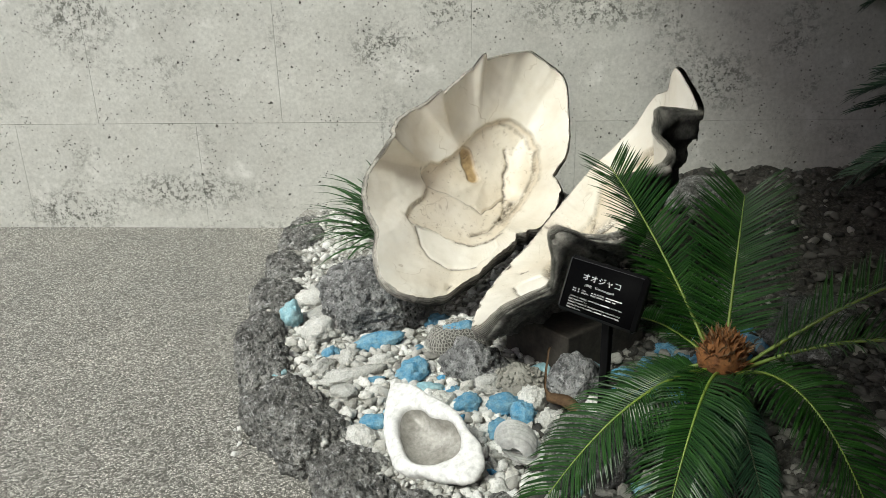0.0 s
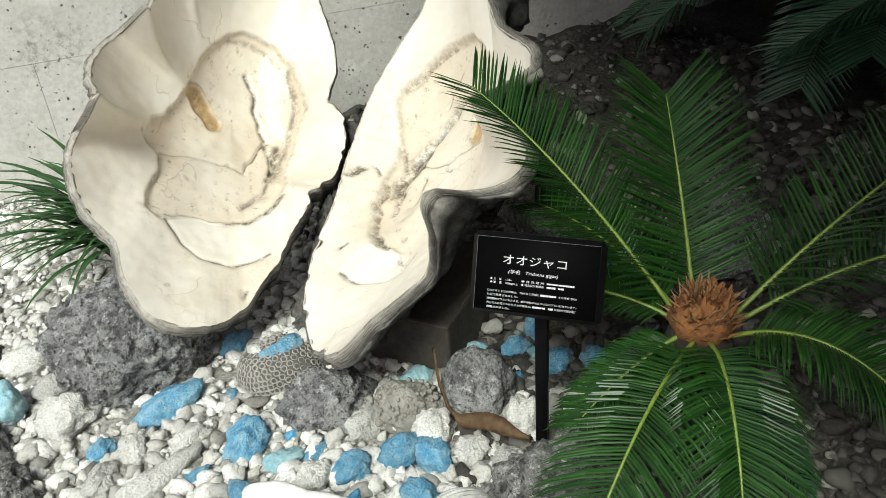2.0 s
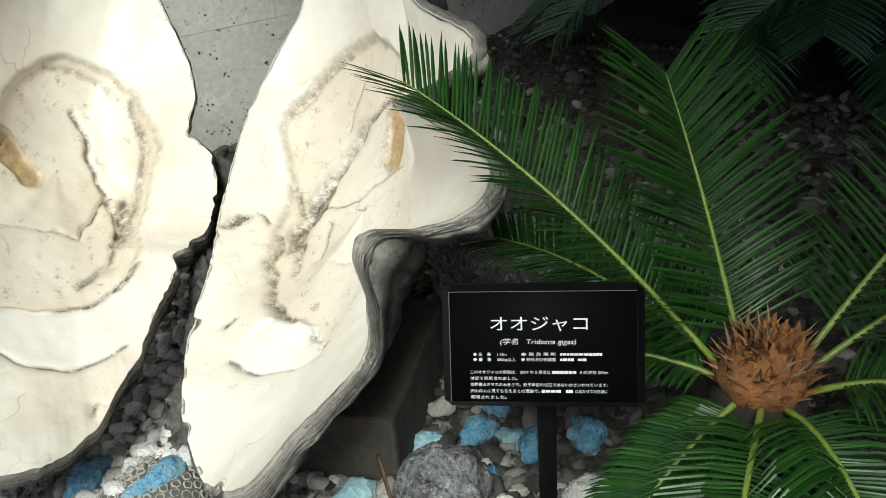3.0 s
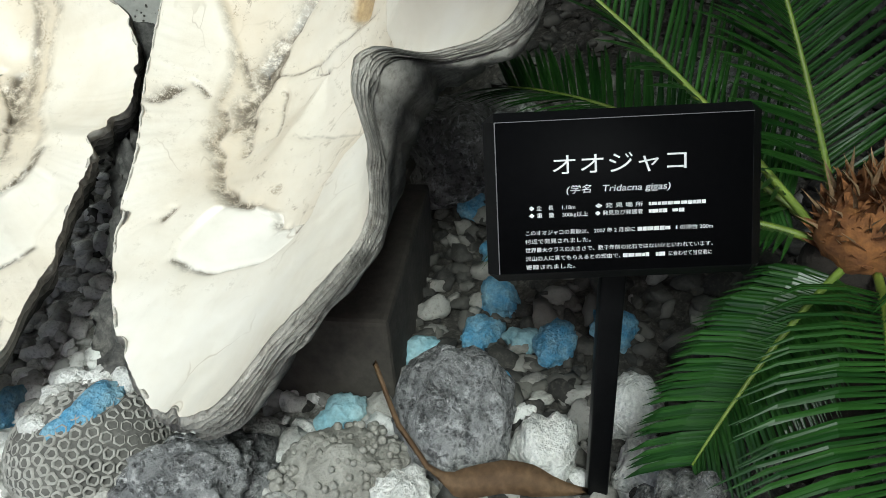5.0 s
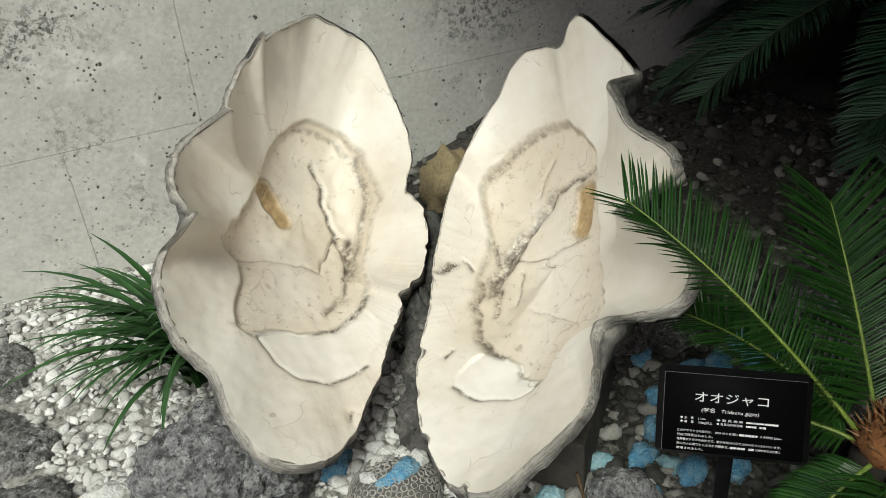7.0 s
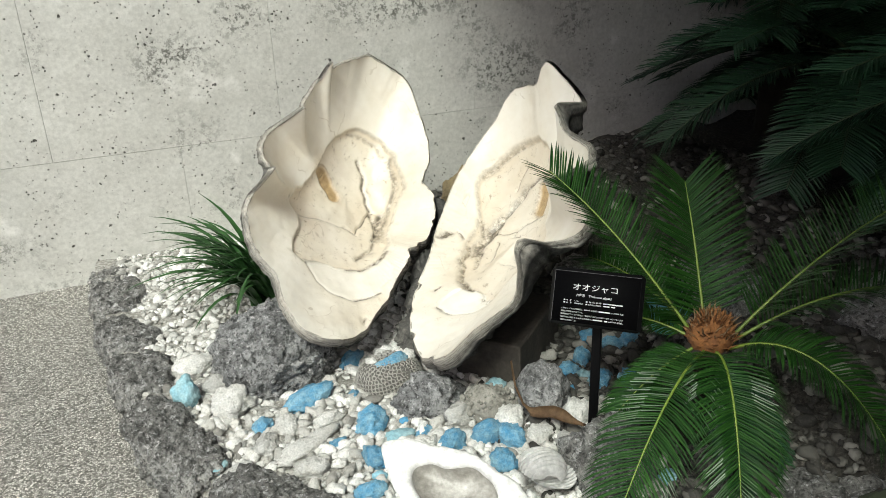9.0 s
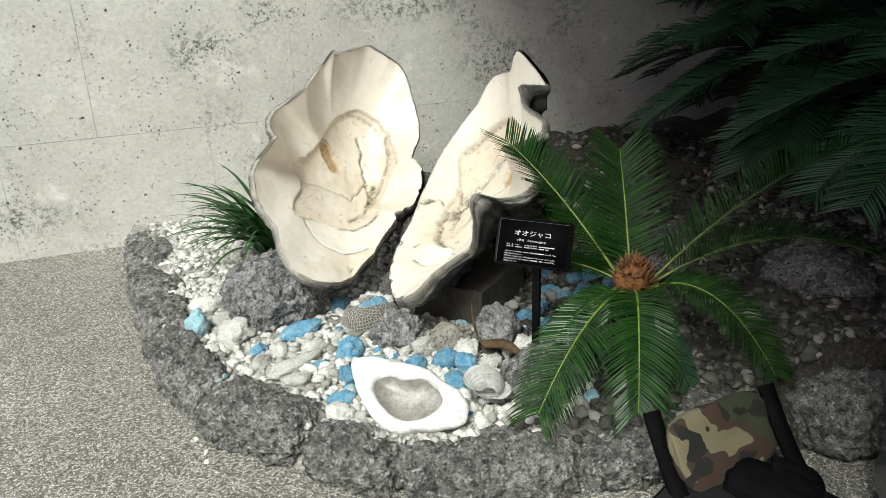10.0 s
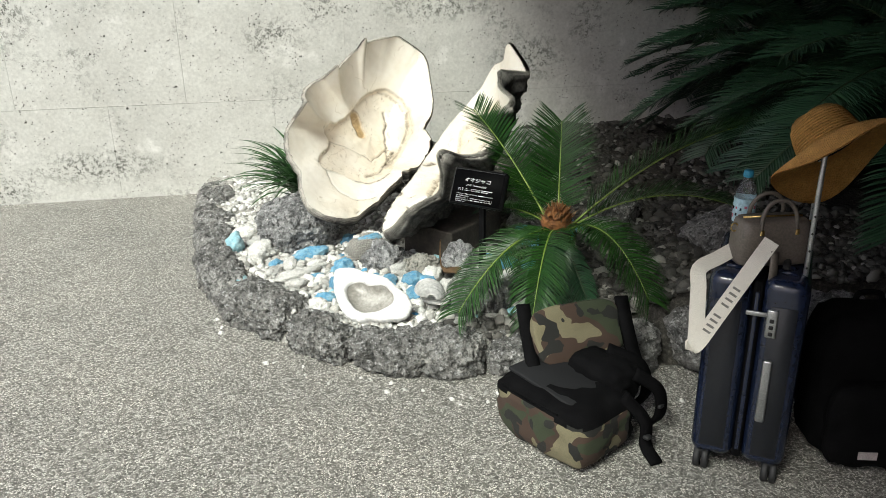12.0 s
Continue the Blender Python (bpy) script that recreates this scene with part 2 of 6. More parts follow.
def leafy(name, c1, c2, rough=0.38):
    m, nt, b = nodes_of(name, rough)
    v = coords(nt)
    g = nt.nodes.new("ShaderNodeNewGeometry")
    c = ramp(nt, g.outputs["Random Per Island"], [(0, c1), (1, c2)])
    c = mix(nt, ramp(nt, noise_of(nt, v, 16, 4), [(0.3, (0.55, 0.55, 0.55)), (0.7, (1, 1, 1))]), tuple(x * 0.5 for x in c1), c)
    nt.links.new(c, b.inputs["Base Color"])
    b.inputs["Specular IOR Level"].default_value = 0.32
    return m


def camo():
    m, nt, b = nodes_of("camouflage_cloth", 0.9)
    v = coords(nt)
    w = nd(nt, "ShaderNodeTexNoise", Scale=4.0, Detail=2.0)
    nt.links.new(v, w.inputs["Vector"])
    vm = nt.nodes.new("ShaderNodeVectorMath")
    vm.operation = "MULTIPLY_ADD"
    nt.links.new(w.outputs["Color"], vm.inputs[0])
    vm.inputs[1].default_value = (0.14, 0.14, 0.14)
    nt.links.new(v, vm.inputs[2])
    n1 = noise_of(nt, vm.outputs["Vector"], 8.0, 1.6, 0.5)
    n2 = noise_of(nt, vm.outputs["Vector"], 13.0, 1.6, 0.5)
    r = ramp(nt, n1, [(0.0, (0.030, 0.040, 0.018)), (0.43, (0.048, 0.027, 0.017)), (0.54, (0.17, 0.15, 0.088))])
    blk = ramp(nt, n2, [(0.0, (0, 0, 0)), (0.58, (1, 1, 1))])
    for nn in nt.nodes:
        if nn.bl_idname == "ShaderNodeValToRGB":
            nn.color_ramp.interpolation = "CONSTANT"
    c = mix(nt, blk, r, (0.010, 0.010, 0.008))
    weave = noise_of(nt, v, 320, 2)
    c = mix(nt, ramp(nt, weave, [(0.35, (0.75, 0.75, 0.75)), (0.65, (1, 1, 1))]), (0.02, 0.02, 0.02), c)
    nt.links.new(c, b.inputs["Base Color"])
    bump(nt, b, weave, 0.3, 0.002)
    return m


CONCRETE, PAVING = concrete(), aggregate()
REEF = lava("reef_rock", (0.10, 0.098, 0.091), (0.28, 0.276, 0.26), (0.60, 0.59, 0.555), 60)
DARKROCK = lava("basalt_grey", (0.17, 0.172, 0.172), (0.37, 0.372, 0.37), (0.60, 0.60, 0.59), 55)
BEDSOIL = bed_soil()
WHITE_GRAVEL = pebbles("white_coral_gravel", [(0, (0.30, 0.295, 0.27)), (0.3, (0.50, 0.495, 0.465)), (0.7, (0.66, 0.655, 0.625)), (1, (0.82, 0.815, 0.79))])
# grey rubble, made darker than its own grey for the palms' shade
GREY_GRAVEL = pebbles("grey_rubble_in_shade", [(0, (0.02, 0.019, 0.017)), (0.5, (0.06, 0.058, 0.051)), (0.85, (0.13, 0.125, 0.11)), (1, (0.32, 0.31, 0.28))])
PALE_PEBBLE = pebbles("pale_coral_pebble", [(0, (0.50, 0.49, 0.45)), (0.4, (0.68, 0.67, 0.63)), (1, (0.84, 0.835, 0.80))], 0.8)
DULL_PEBBLE = pebbles("dull_coral_pebble", [(0, (0.16, 0.155, 0.14)), (0.5, (0.30, 0.29, 0.265)), (1, (0.46, 0.45, 0.41))], 0.8)
BLUE_CHIP = pebbles("blue_coral_chip", [(0, (0.07, 0.30, 0.54)), (0.6, (0.13, 0.42, 0.64)), (1, (0.36, 0.62, 0.70))], 0.8)
CORALSTONE = plain("white_coral_stone", (0.86, 0.855, 0.82), (0.66, 0.65, 0.60), 16, 170, 0.9, bmp=1.0, dist=0.010, by_object=0.4)
GREYSTONE = plain("grey_coral_stone", (0.37, 0.36, 0.32), (0.22, 0.21, 0.18), 12, 90, 0.9, bmp=0.8, dist=0.01, by_object=0.3)
BLUE = plain("blue_painted_stone", (0.085, 0.33, 0.56), (0.34, 0.57, 0.68), 34, 190, 0.8, bmp=1.0, dist=0.008, by_object=0.3)
PALEBLUE = plain("pale_blue_stone", (0.30, 0.58, 0.68), (0.50, 0.70, 0.73), 18, 130, 0.8, bmp=0.6, dist=0.006, by_object=0.3)
NACRE, CRUST = nacre(), crust()
WHITESHELL = plain("bleached_shell", (0.92, 0.92, 0.90), (0.84, 0.835, 0.81), 9, 60, 0.5, bmp=0.2)
SHELLSCAR = plain("shell_hollow_grey", (0.27, 0.255, 0.225), (0.52, 0.505, 0.465), 16, 80, 0.4, bmp=0.2)
BRAIN = plain("brain_coral_ridge", (0.46, 0.45, 0.41), (0.28, 0.27, 0.245), 20, 140, 0.95, bmp=0.5)
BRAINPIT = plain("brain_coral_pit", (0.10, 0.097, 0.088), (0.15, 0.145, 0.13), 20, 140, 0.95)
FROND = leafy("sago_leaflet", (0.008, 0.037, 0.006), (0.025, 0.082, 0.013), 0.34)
# copies of the sago stalk and leaflet with deep shade put into their colour
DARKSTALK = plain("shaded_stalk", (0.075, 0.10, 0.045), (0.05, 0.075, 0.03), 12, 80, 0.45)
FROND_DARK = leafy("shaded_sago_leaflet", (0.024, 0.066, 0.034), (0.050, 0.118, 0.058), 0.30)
RACHIS = plain("sago_stalk", (0.22, 0.30, 0.045), (0.16, 0.25, 0.04), 12, 80, 0.45)
CONE = plain("sago_crown_felt", (0.30, 0.125, 0.035), (0.14, 0.055, 0.02), 40, 150, 0.9, bmp=0.6, by_object=0.5)
SPINE = plain("dry_scale_tip", (0.34, 0.23, 0.12), (0.17, 0.09, 0.04), 30, 150, 0.9, by_object=0.5)
TRUNK = plain("sago_trunk", (0.035, 0.027, 0.02), (0.02, 0.016, 0.012), 14, 90, 0.95, bmp=0.8)
BLADE = leafy("grass_blade", (0.022, 0.075, 0.022), (0.075, 0.17, 0.05))
DRYLEAF = plain("dry_leaf", (0.30, 0.19, 0.10), (0.19, 0.11, 0.055), 20, 120, 0.7)
SIGN = plain("black_acrylic", (0.002, 0.002, 0.0024), (0.0028, 0.0028, 0.0032), 10, 200, 0.5, bmp=0.02, spec=0.02)
SIGNSIDE = plain("black_painted_frame", (0.004, 0.004, 0.0045), (0.006, 0.006, 0.0065), 10, 200, 0.4, bmp=0.05, spec=0.12)
GREYEDGE = plain("grey_edge_line", (0.10, 0.10, 0.105), (0.07, 0.07, 0.075), 10, 200, 0.4, bmp=0)
LETTER = plain("white_print", (0.82, 0.82, 0.82), (0.78, 0.78, 0.78), 10, 200, 0.5, bmp=0)
# brownish concrete with the shade below the clam put into its colour
BLOCK = plain("shaded_concrete_block", (0.095, 0.083, 0.067), (0.045, 0.04, 0.033), 9, 60, 0.95, bmp=0.5)
OCHRE = plain("ochre_rock", (0.42, 0.33, 0.18), (0.28, 0.22, 0.13), 14, 90, 0.95, bmp=0.7, dist=0.01)
CASE = plain("navy_polycarbonate", (0.011, 0.017, 0.040), (0.014, 0.021, 0.048), 7, 60, 0.20, bmp=0.02, spec=0.6)
CASEDARK = plain("dark_brushed_shell", (0.010, 0.012, 0.017), (0.013, 0.015, 0.021), 7, 60, 0.42, bmp=0.03)
CHROME = plain("brushed_alloy", (0.55, 0.56, 0.57), (0.45, 0.46, 0.47), 9, 200, 0.32, 0.9, bmp=0.03)
RUBBER = plain("black_rubber", (0.014, 0.014, 0.015), (0.022, 0.022, 0.023), 20, 150, 0.6)
BLACKCLOTH = plain("black_nylon", (0.004, 0.004, 0.0045), (0.007, 0.007, 0.0075), 14, 300, 0.9, bmp=0.3, dist=0.002, spec=0.06)
GREYCLOTH = plain("slate_lining", (0.0035, 0.004, 0.005), (0.005, 0.0055, 0.007), 9, 300, 0.8, bmp=0.2, dist=0.002)
CAMO = camo()
STRAW = plain("woven_straw", (0.62, 0.33, 0.085), (0.48, 0.24, 0.06), 30, 160, 0.85, bmp=0.8, dist=0.005)
TAUPE = plain("taupe_leather", (0.135, 0.115, 0.095), (0.165, 0.14, 0.118), 10, 160, 0.5, bmp=0.2, dist=0.002)
CANVAS = plain("cream_webbing", (0.80, 0.765, 0.68), (0.74, 0.70, 0.62), 12, 600, 0.85, bmp=0.08, dist=0.001)
PRINT = plain("grey_print", (0.20, 0.19, 0.17), (0.16, 0.15, 0.14), 12, 260, 0.8, bmp=0)
GOLD = plain("gold_fitting", (0.75, 0.55, 0.22), (0.65, 0.45, 0.16), 20, 200, 0.3, 1.0, bmp=0.02)
CAP = plain("blue_cap", (0.05, 0.36, 0.55), (0.04, 0.30, 0.48), 20, 200, 0.4, bmp=0.02)
LABEL = plain("pale_blue_label", (0.42, 0.66, 0.76), (0.55, 0.75, 0.82), 22, 90, 0.45, bmp=0)
LABELRED = plain("pink_print", (0.62, 0.16, 0.24), (0.55, 0.12, 0.2), 22, 90, 0.45, bmp=0)
TAG = plain("pale_woven_tag", (0.50, 0.44, 0.44), (0.44, 0.38, 0.38), 40, 300, 0.85, bmp=0.2)
# near-black, so that the added light-blocking walls and slab bounce little
SHADEWALL = plain("dark_light_blocker", (0.045, 0.045, 0.042), (0.03, 0.03, 0.028), 2.0, 40, 0.9)
PET, petnt, petb = nodes_of("clear_bottle", 0.06)
petb.inputs["Base Color"].default_value = (0.93, 0.97, 0.98, 1)
petb.inputs["Transmission Weight"].default_value = 0.95
petb.inputs["IOR"].default_value = 1.2


# ---- mesh helpers ----
def mesh_of(name, bm, material, smooth=True):
    me = bpy.data.meshes.new(name)
    bm.to_mesh(me)
    bm.free()
    for mt in material if isinstance(material, (list, tuple)) else (material,):
        me.materials.append(mt)
    me.polygons.foreach_set("use_smooth", [smooth] * len(me.polygons))
    return me


def part(name, bm, material, parent=None, label="", smooth=True):
    """One bmesh as one mesh object, under a thing or a part, in the thing's own axes."""
    ob = new(name, mesh_of(name, bm, material, smooth))
    if parent is not None:
        ob.parent = parent
    if label:
        ob["label"] = label
    return ob


def thing(name, m=None, label="", category="", group="", kind=""):
    ob = new(name)
    ob.empty_display_size = 0.05
    if m is not None:
        ob.matrix_world = m
    return tagged(ob, label, category, group, kind)


def box(sx, sy, sz, at=(0, 0, 0), bevel=0.0, seg=2, bm=None, turn=None):
    out = bmesh.new()
    bmesh.ops.create_cube(out, size=1.0)
    bmesh.ops.scale(out, vec=(sx, sy, sz), verts=out.verts)
    if bevel:
        bmesh.ops.bevel(out, geom=out.edges[:], offset=bevel, segments=seg, affect="EDGES", profile=0.5)
    if turn is not None:
        bmesh.ops.transform(out, matrix=turn, verts=out.verts)
    bmesh.ops.translate(out, vec=at, verts=out.verts)
    return join(bm, out)


def join(bm, out):
    if bm is None:
        return out
    me = bpy.data.meshes.new("tmp")
    out.to_mesh(me)
    out.free()
    bm.from_mesh(me)
    bpy.data.meshes.remove(me)
    return bm


def tube(points, radius, sides=8, bm=None, flat=1.0, close=True):
    """A round or flattened bar along points; radius: one number or one a point."""
    bm = bm or bmesh.new()
    pts = [Vector(p) for p in points]
    rs = radius if isinstance(radius, (list, tuple)) else [radius] * len(pts)
    rings = []
    up = Vector((0, 0, 1))
    for i, p in enumerate(pts):
        d = (pts[min(i + 1, len(pts) - 1)] - pts[max(i - 1, 0)]).normalized()
        side = d.cross(up)
        if side.length < 0.05:
            side = d.cross(Vector((0, 1, 0)))
        side.normalize()
        nrm = side.cross(d)
        rings.append([bm.verts.new(p + rs[i] * (math.cos(a) * side + math.sin(a) * flat * nrm)) for a in (2 * math.pi * k / sides for k in range(sides))])
    for a, b in zip(rings, rings[1:]):
        for k in range(sides):
            bm.faces.new((a[k], a[(k + 1) % sides], b[(k + 1) % sides], b[k]))
    if close:
        bm.faces.new(rings[0][::-1])
        bm.faces.new(rings[-1])
    return bm


def lathe(profile, sides=32, bm=None):
    bm = bm or bmesh.new()
    rings = []
    for r, z in profile:
        rings.append([bm.verts.new((r * math.cos(2 * math.pi * k / sides), r * math.sin(2 * math.pi * k / sides), z)) for k in range(sides)])
    for a, b in zip(rings, rings[1:]):
        for k in range(sides):
            bm.faces.new((a[k], a[(k + 1) % sides], b[(k + 1) % sides], b[k]))
    return bm


def stone(size, seed, rough=0.35, sub=3, fine=0.06, freq=1.3):
    """A lump of rock: a ball pushed in and out by broad and fine noise, flattened below."""
    bm = bmesh.new()
    bmesh.ops.create_icosphere(bm, subdivisions=sub, radius=1.0)
    off = Vector((seed * 7.13, seed * 3.71, seed * 1.93))
    for v in bm.verts:
        p = v.co.copy()
        k = 1 + rough * noise.noise(p * freq + off) + rough * 0.5 * noise.noise(p * freq * 2.3 + off)
        k += fine * noise.noise(p * 6.5 + off) + fine * 0.6 * noise.noise(p * 14 + off)
        if sub >= 5:
            k += 0.05 * noise.noise(p * 24 + off) + 0.03 * noise.noise(p * 50 + off)
        q = p * k
        if q.z < -0.55:
            q.z = -0.55 + (q.z + 0.55) * 0.25
        v.co = Vector((q.x * size[0], q.y * size[1], q.z * size[2]))
    return bm


def rough_block(size, seed, sub=5, square=4.0):
    """A squared, crusty lump of reef rock with knobs, crevices and pits."""
    bm = bmesh.new()
    bmesh.ops.create_icosphere(bm, subdivisions=sub, radius=1.0)
    off = Vector((seed * 5.31, seed * 2.77, seed * 1.13))
    for v in bm.verts:
        p = v.co.copy()
        k = (abs(p.x) ** square + abs(p.y) ** square + abs(p.z) ** square) ** (-1 / square)
        q = Vector((p.x * k * size[0], p.y * k * size[1], p.z * k * size[2]))
        d = 0.028 * noise.noise(q * 7 + off) + 0.015 * noise.noise(q * 17 + off) + 0.013 * noise.noise(q * 41 + off) + 0.010 * noise.noise(q * 95 + off)
        d -= 0.012 * max(0.0, 1 - 9 * abs(noise.noise(q * 11 - off)))
        v.co = q + p * d
    return bm


def smooth(a):
    a = min(max(a, 0.0), 1.0)
    return a * a * (3 - 2 * a)


def ring_value(table, ang, col):
    """A closed smooth curve through (angle, value...) rows, in degrees."""
    n = len(table)
    for i in range(n):
        a0, a1 = table[i][0], table[(i + 1) % n][0] + (360 if i == n - 1 else 0)
        x = ang if ang >= a0 else ang + 360
        if a0 <= x <= a1:
            p0, p1, p2, p3 = (table[(i + k) % n][col] for k in (-1, 0, 1, 2))
            d0 = table[(i - 1) % n][0] - (360 if i == 0 else 0)
            d3 = table[(i + 2) % n][0] + (360 if i + 2 >= n else 0)
            f = (x - a0) / (a1 - a0)
            h = a1 - a0
            m0 = (p2 - p0) / (a1 - d0) * h * 0.8
            m1 = (p3 - p1) / (d3 - a0) * h * 0.8
            return (2 * f**3 - 3 * f**2 + 1) * p1 + (f**3 - 2 * f**2 + f) * m0 + (-2 * f**3 + 3 * f**2) * p2 + (f**3 - f**2) * m1
    return table[0][col]


# ---- the setting ----
BED_EDGE = [(-0.80, 4.5), (-0.76, 3.70), (-0.68, 3.10), (-0.59, 2.66), (-0.44, 2.28), (-0.22, 2.06), (0.05, 1.90), (0.35, 1.76), (0.70, 1.70), (1.10, 1.66), (1.60, 1.58), (3.4, 1.45)]


def bed_front(x):
    for (x0, y0), (x1, y1) in zip(BED_EDGE, BED_EDGE[1:]):
        if x0 <= x <= x1:
            return y0 + (y1 - y0) * (x - x0) / (x1 - x0)
    return 9.0 if x < 0 else 1.45


def bed_height(x, y):
    h = 0.105 + 0.20 * smooth((x - 0.75) / 0.75) + 0.05 * smooth((y - 3.0) / 0.9) * smooth((x + 0.2) / 0.6)
    h += 0.018 * noise.noise(Vector((x * 3, y * 3, 0))) + 0.05 * smooth((x - 0.8) / 0.5) * noise.noise(Vector((x * 5, y * 5, 3)))
    return h


def shade_slab():
    """An unseen slab added overhead to cast shade, its free edge running slantwise over the bed."""
    bm = bmesh.new()
    plan = ((-0.36, -1.7), (-0.18, -0.1), (-0.12, 1.0), (0.34, 3.0), (0.44, 4.55), (4.05, 4.55), (4.05, -1.7))
    low, top = ([bm.verts.new((x, y, z)) for x, y in plan] for z in (2.55, 2.77))
    bm.faces.new(low)
    bm.faces.new(top[::-1])
    for i in range(len(plan)):
        k = (i + 1) % len(plan)
        bm.faces.new((low[i], top[i], top[k], low[k]))
    bmesh.ops.recalc_face_normals(bm, faces=bm.faces[:])
    return bm


def build_setting():
    bm = bmesh.new()
    bmesh.ops.create_grid(bm, x_segments=40, y_segments=40, size=1.0)
    for v in bm.verts:
        v.co.x, v.co.y = math.copysign(abs(v.co.x) ** 3, v.co.x) * 400, math.copysign(abs(v.co.y) ** 3, v.co.y) * 400 + 1
    tagged(part("ground", bm, PAVING), "pale washed-aggregate concrete paving", "paving", kind="structure")
    # the back wall: recessed joints between cast panels
    wall = part("wall_back", box(13.0, 0.25, 3.3, (-2.7, WALL_Y + 0.137, 1.65)), CONCRETE)
    tagged(wall, "weathered bare concrete wall with pinholes and grime", "wall", kind="structure")
    rows = [(0.0, 0.597, -3.37), (0.597, 1.497, -0.862), (1.497, 3.3, -0.862)]
    for z0, z1, start in rows:
        k0 = math.floor((-9.2 - start) / 1.016)
        for k in range(k0, 13):
            x0 = start + k * 1.016
            a, b = max(x0, -9.2), min(x0 + 1.016, 3.8)
            if b - a < 0.05:
                continue
            g = 0.0007
            part("panel", box(b - a - 2 * g, 0.02, z1 - z0 - 2 * g, ((a + b) / 2, WALL_Y + 0.010, (z0 + z1) / 2)), CONCRETE, wall, smooth=False)
    # added walls and overhead slab, out of view, that keep the right side dark
    tagged(part("wall_right", box(0.25, 9.0, 3.3, (3.925, 0.0, 1.65)), SHADEWALL, smooth=False), "added dark side wall closing off light on the right", "wall", kind="structure")
    tagged(part("wall_behind", box(4.0, 0.25, 2.55, (2.05, -1.75, 1.27)), SHADEWALL, smooth=False), "added unseen dark wall blocking low light from the front", "wall", kind="structure")
    tagged(part("ceiling", shade_slab(), SHADEWALL, smooth=False), "added unseen dark slab shading the planted corner", "ceiling", kind="structure")
    # planting bed
    bm = bmesh.new()
    nx, ny = 150, 110
    grid = []
    for i in range(nx + 1):
        x = -0.9 + 4.7 * (i / nx) ** 1.25
        col = []
        for j in range(ny + 1):
            y = 1.40 + (WALL_Y - 1.40) * j / ny
            inside = smooth((y - bed_front(x) + 0.02) / 0.12)
            z = -0.03 + (bed_height(x, y) + 0.03) * inside + 0.012 * noise.noise(Vector((x * 17, y * 17, 1))) * inside
            col.append(bm.verts.new((x, y, z)))
        grid.append(col)
    for i in range(nx):
        for j in range(ny):
            bm.faces.new((grid[i][j], grid[i + 1][j], grid[i + 1][j + 1], grid[i][j + 1]))
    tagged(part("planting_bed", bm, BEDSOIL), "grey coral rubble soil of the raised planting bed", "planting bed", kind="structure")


build_setting()


# ---- giant clam ----
def near_line(P, line):
    """Distance of points (N, 2) from a run of short straight pieces."""
    best = np.full(len(P), 9.0)
    for a, b in zip(line, line[1:]):
        a, b = np.array(a), np.array(b)
        ab = b - a
        t = np.clip(((P - a) @ ab) / (ab @ ab), 0, 1)
        best = np.minimum(best, np.linalg.norm(P - (a + t[:, None] * ab), axis=1))
    return best


def round_loop(corners, n=6):
    """A smooth closed line through a few corners."""
    P = [np.array(c, float) for c in corners]
    out = []
    for i in range(len(P)):
        p0, p1, p2, p3 = (P[(i + k) % len(P)] for k in (-1, 0, 1, 2))
        for k in range(n):
            f = k / n
            out.append(0.5 * (2 * p1 + (p2 - p0) * f + (2 * p0 - 5 * p1 + 4 * p2 - p3) * f * f + (3 * p1 - p0 - 3 * p2 + p3) * f**3))
    return out + [out[0]]


def depth_in(P, loop):
    """How far points (N, 2) lie inside a closed line; outside it is negative."""
    inside = np.zeros(len(P), bool)
    for a, b in zip(loop, loop[1:]):
        if a[1] != b[1]:
            over = (P[:, 1] < a[1]) != (P[:, 1] < b[1])
            inside ^= over & (P[:, 0] < a[0] + (P[:, 1] - a[1]) / (b[1] - a[1]) * (b[0] - a[0]))
    return np.where(inside, 1.0, -1.0) * near_line(P, loop)


def step_up(d, width):
    t = np.clip(d / width + 0.5, 0, 1)
    return t * t * (3 - 2 * t)


def wobble(P, k, seed):
    return np.array([noise.noise(Vector((p[0] * k, p[1] * k, seed))) for p in P])


def add_stain(me, rgb):
    at = me.attributes.new("stain", "FLOAT_COLOR", "POINT")
    if rgb.shape[1] == 3:
        rgb = np.hstack([rgb, np.zeros((len(rgb), 1))])
    at.data.foreach_set("color", rgb.astype(np.float32).ravel())


def sheet_mesh(name, rings, material, rgb, flip=False):
    na = len(rings[0])
    verts = np.concatenate(rings)
    faces = []
    for j in range(len(rings) - 1):
        for i in range(na):
            q = (j * na + i, j * na + (i + 1) % na, (j + 1) * na + (i + 1) % na, (j + 1) * na + i)
            faces.append(q[::-1] if flip else q)
    me = bpy.data.meshes.new(name)
    me.from_pydata(verts.tolist(), [], faces)
    me.materials.append(material)
    me.polygons.foreach_set("use_smooth", [True] * len(me.polygons))
    add_stain(me, rgb)
    return me


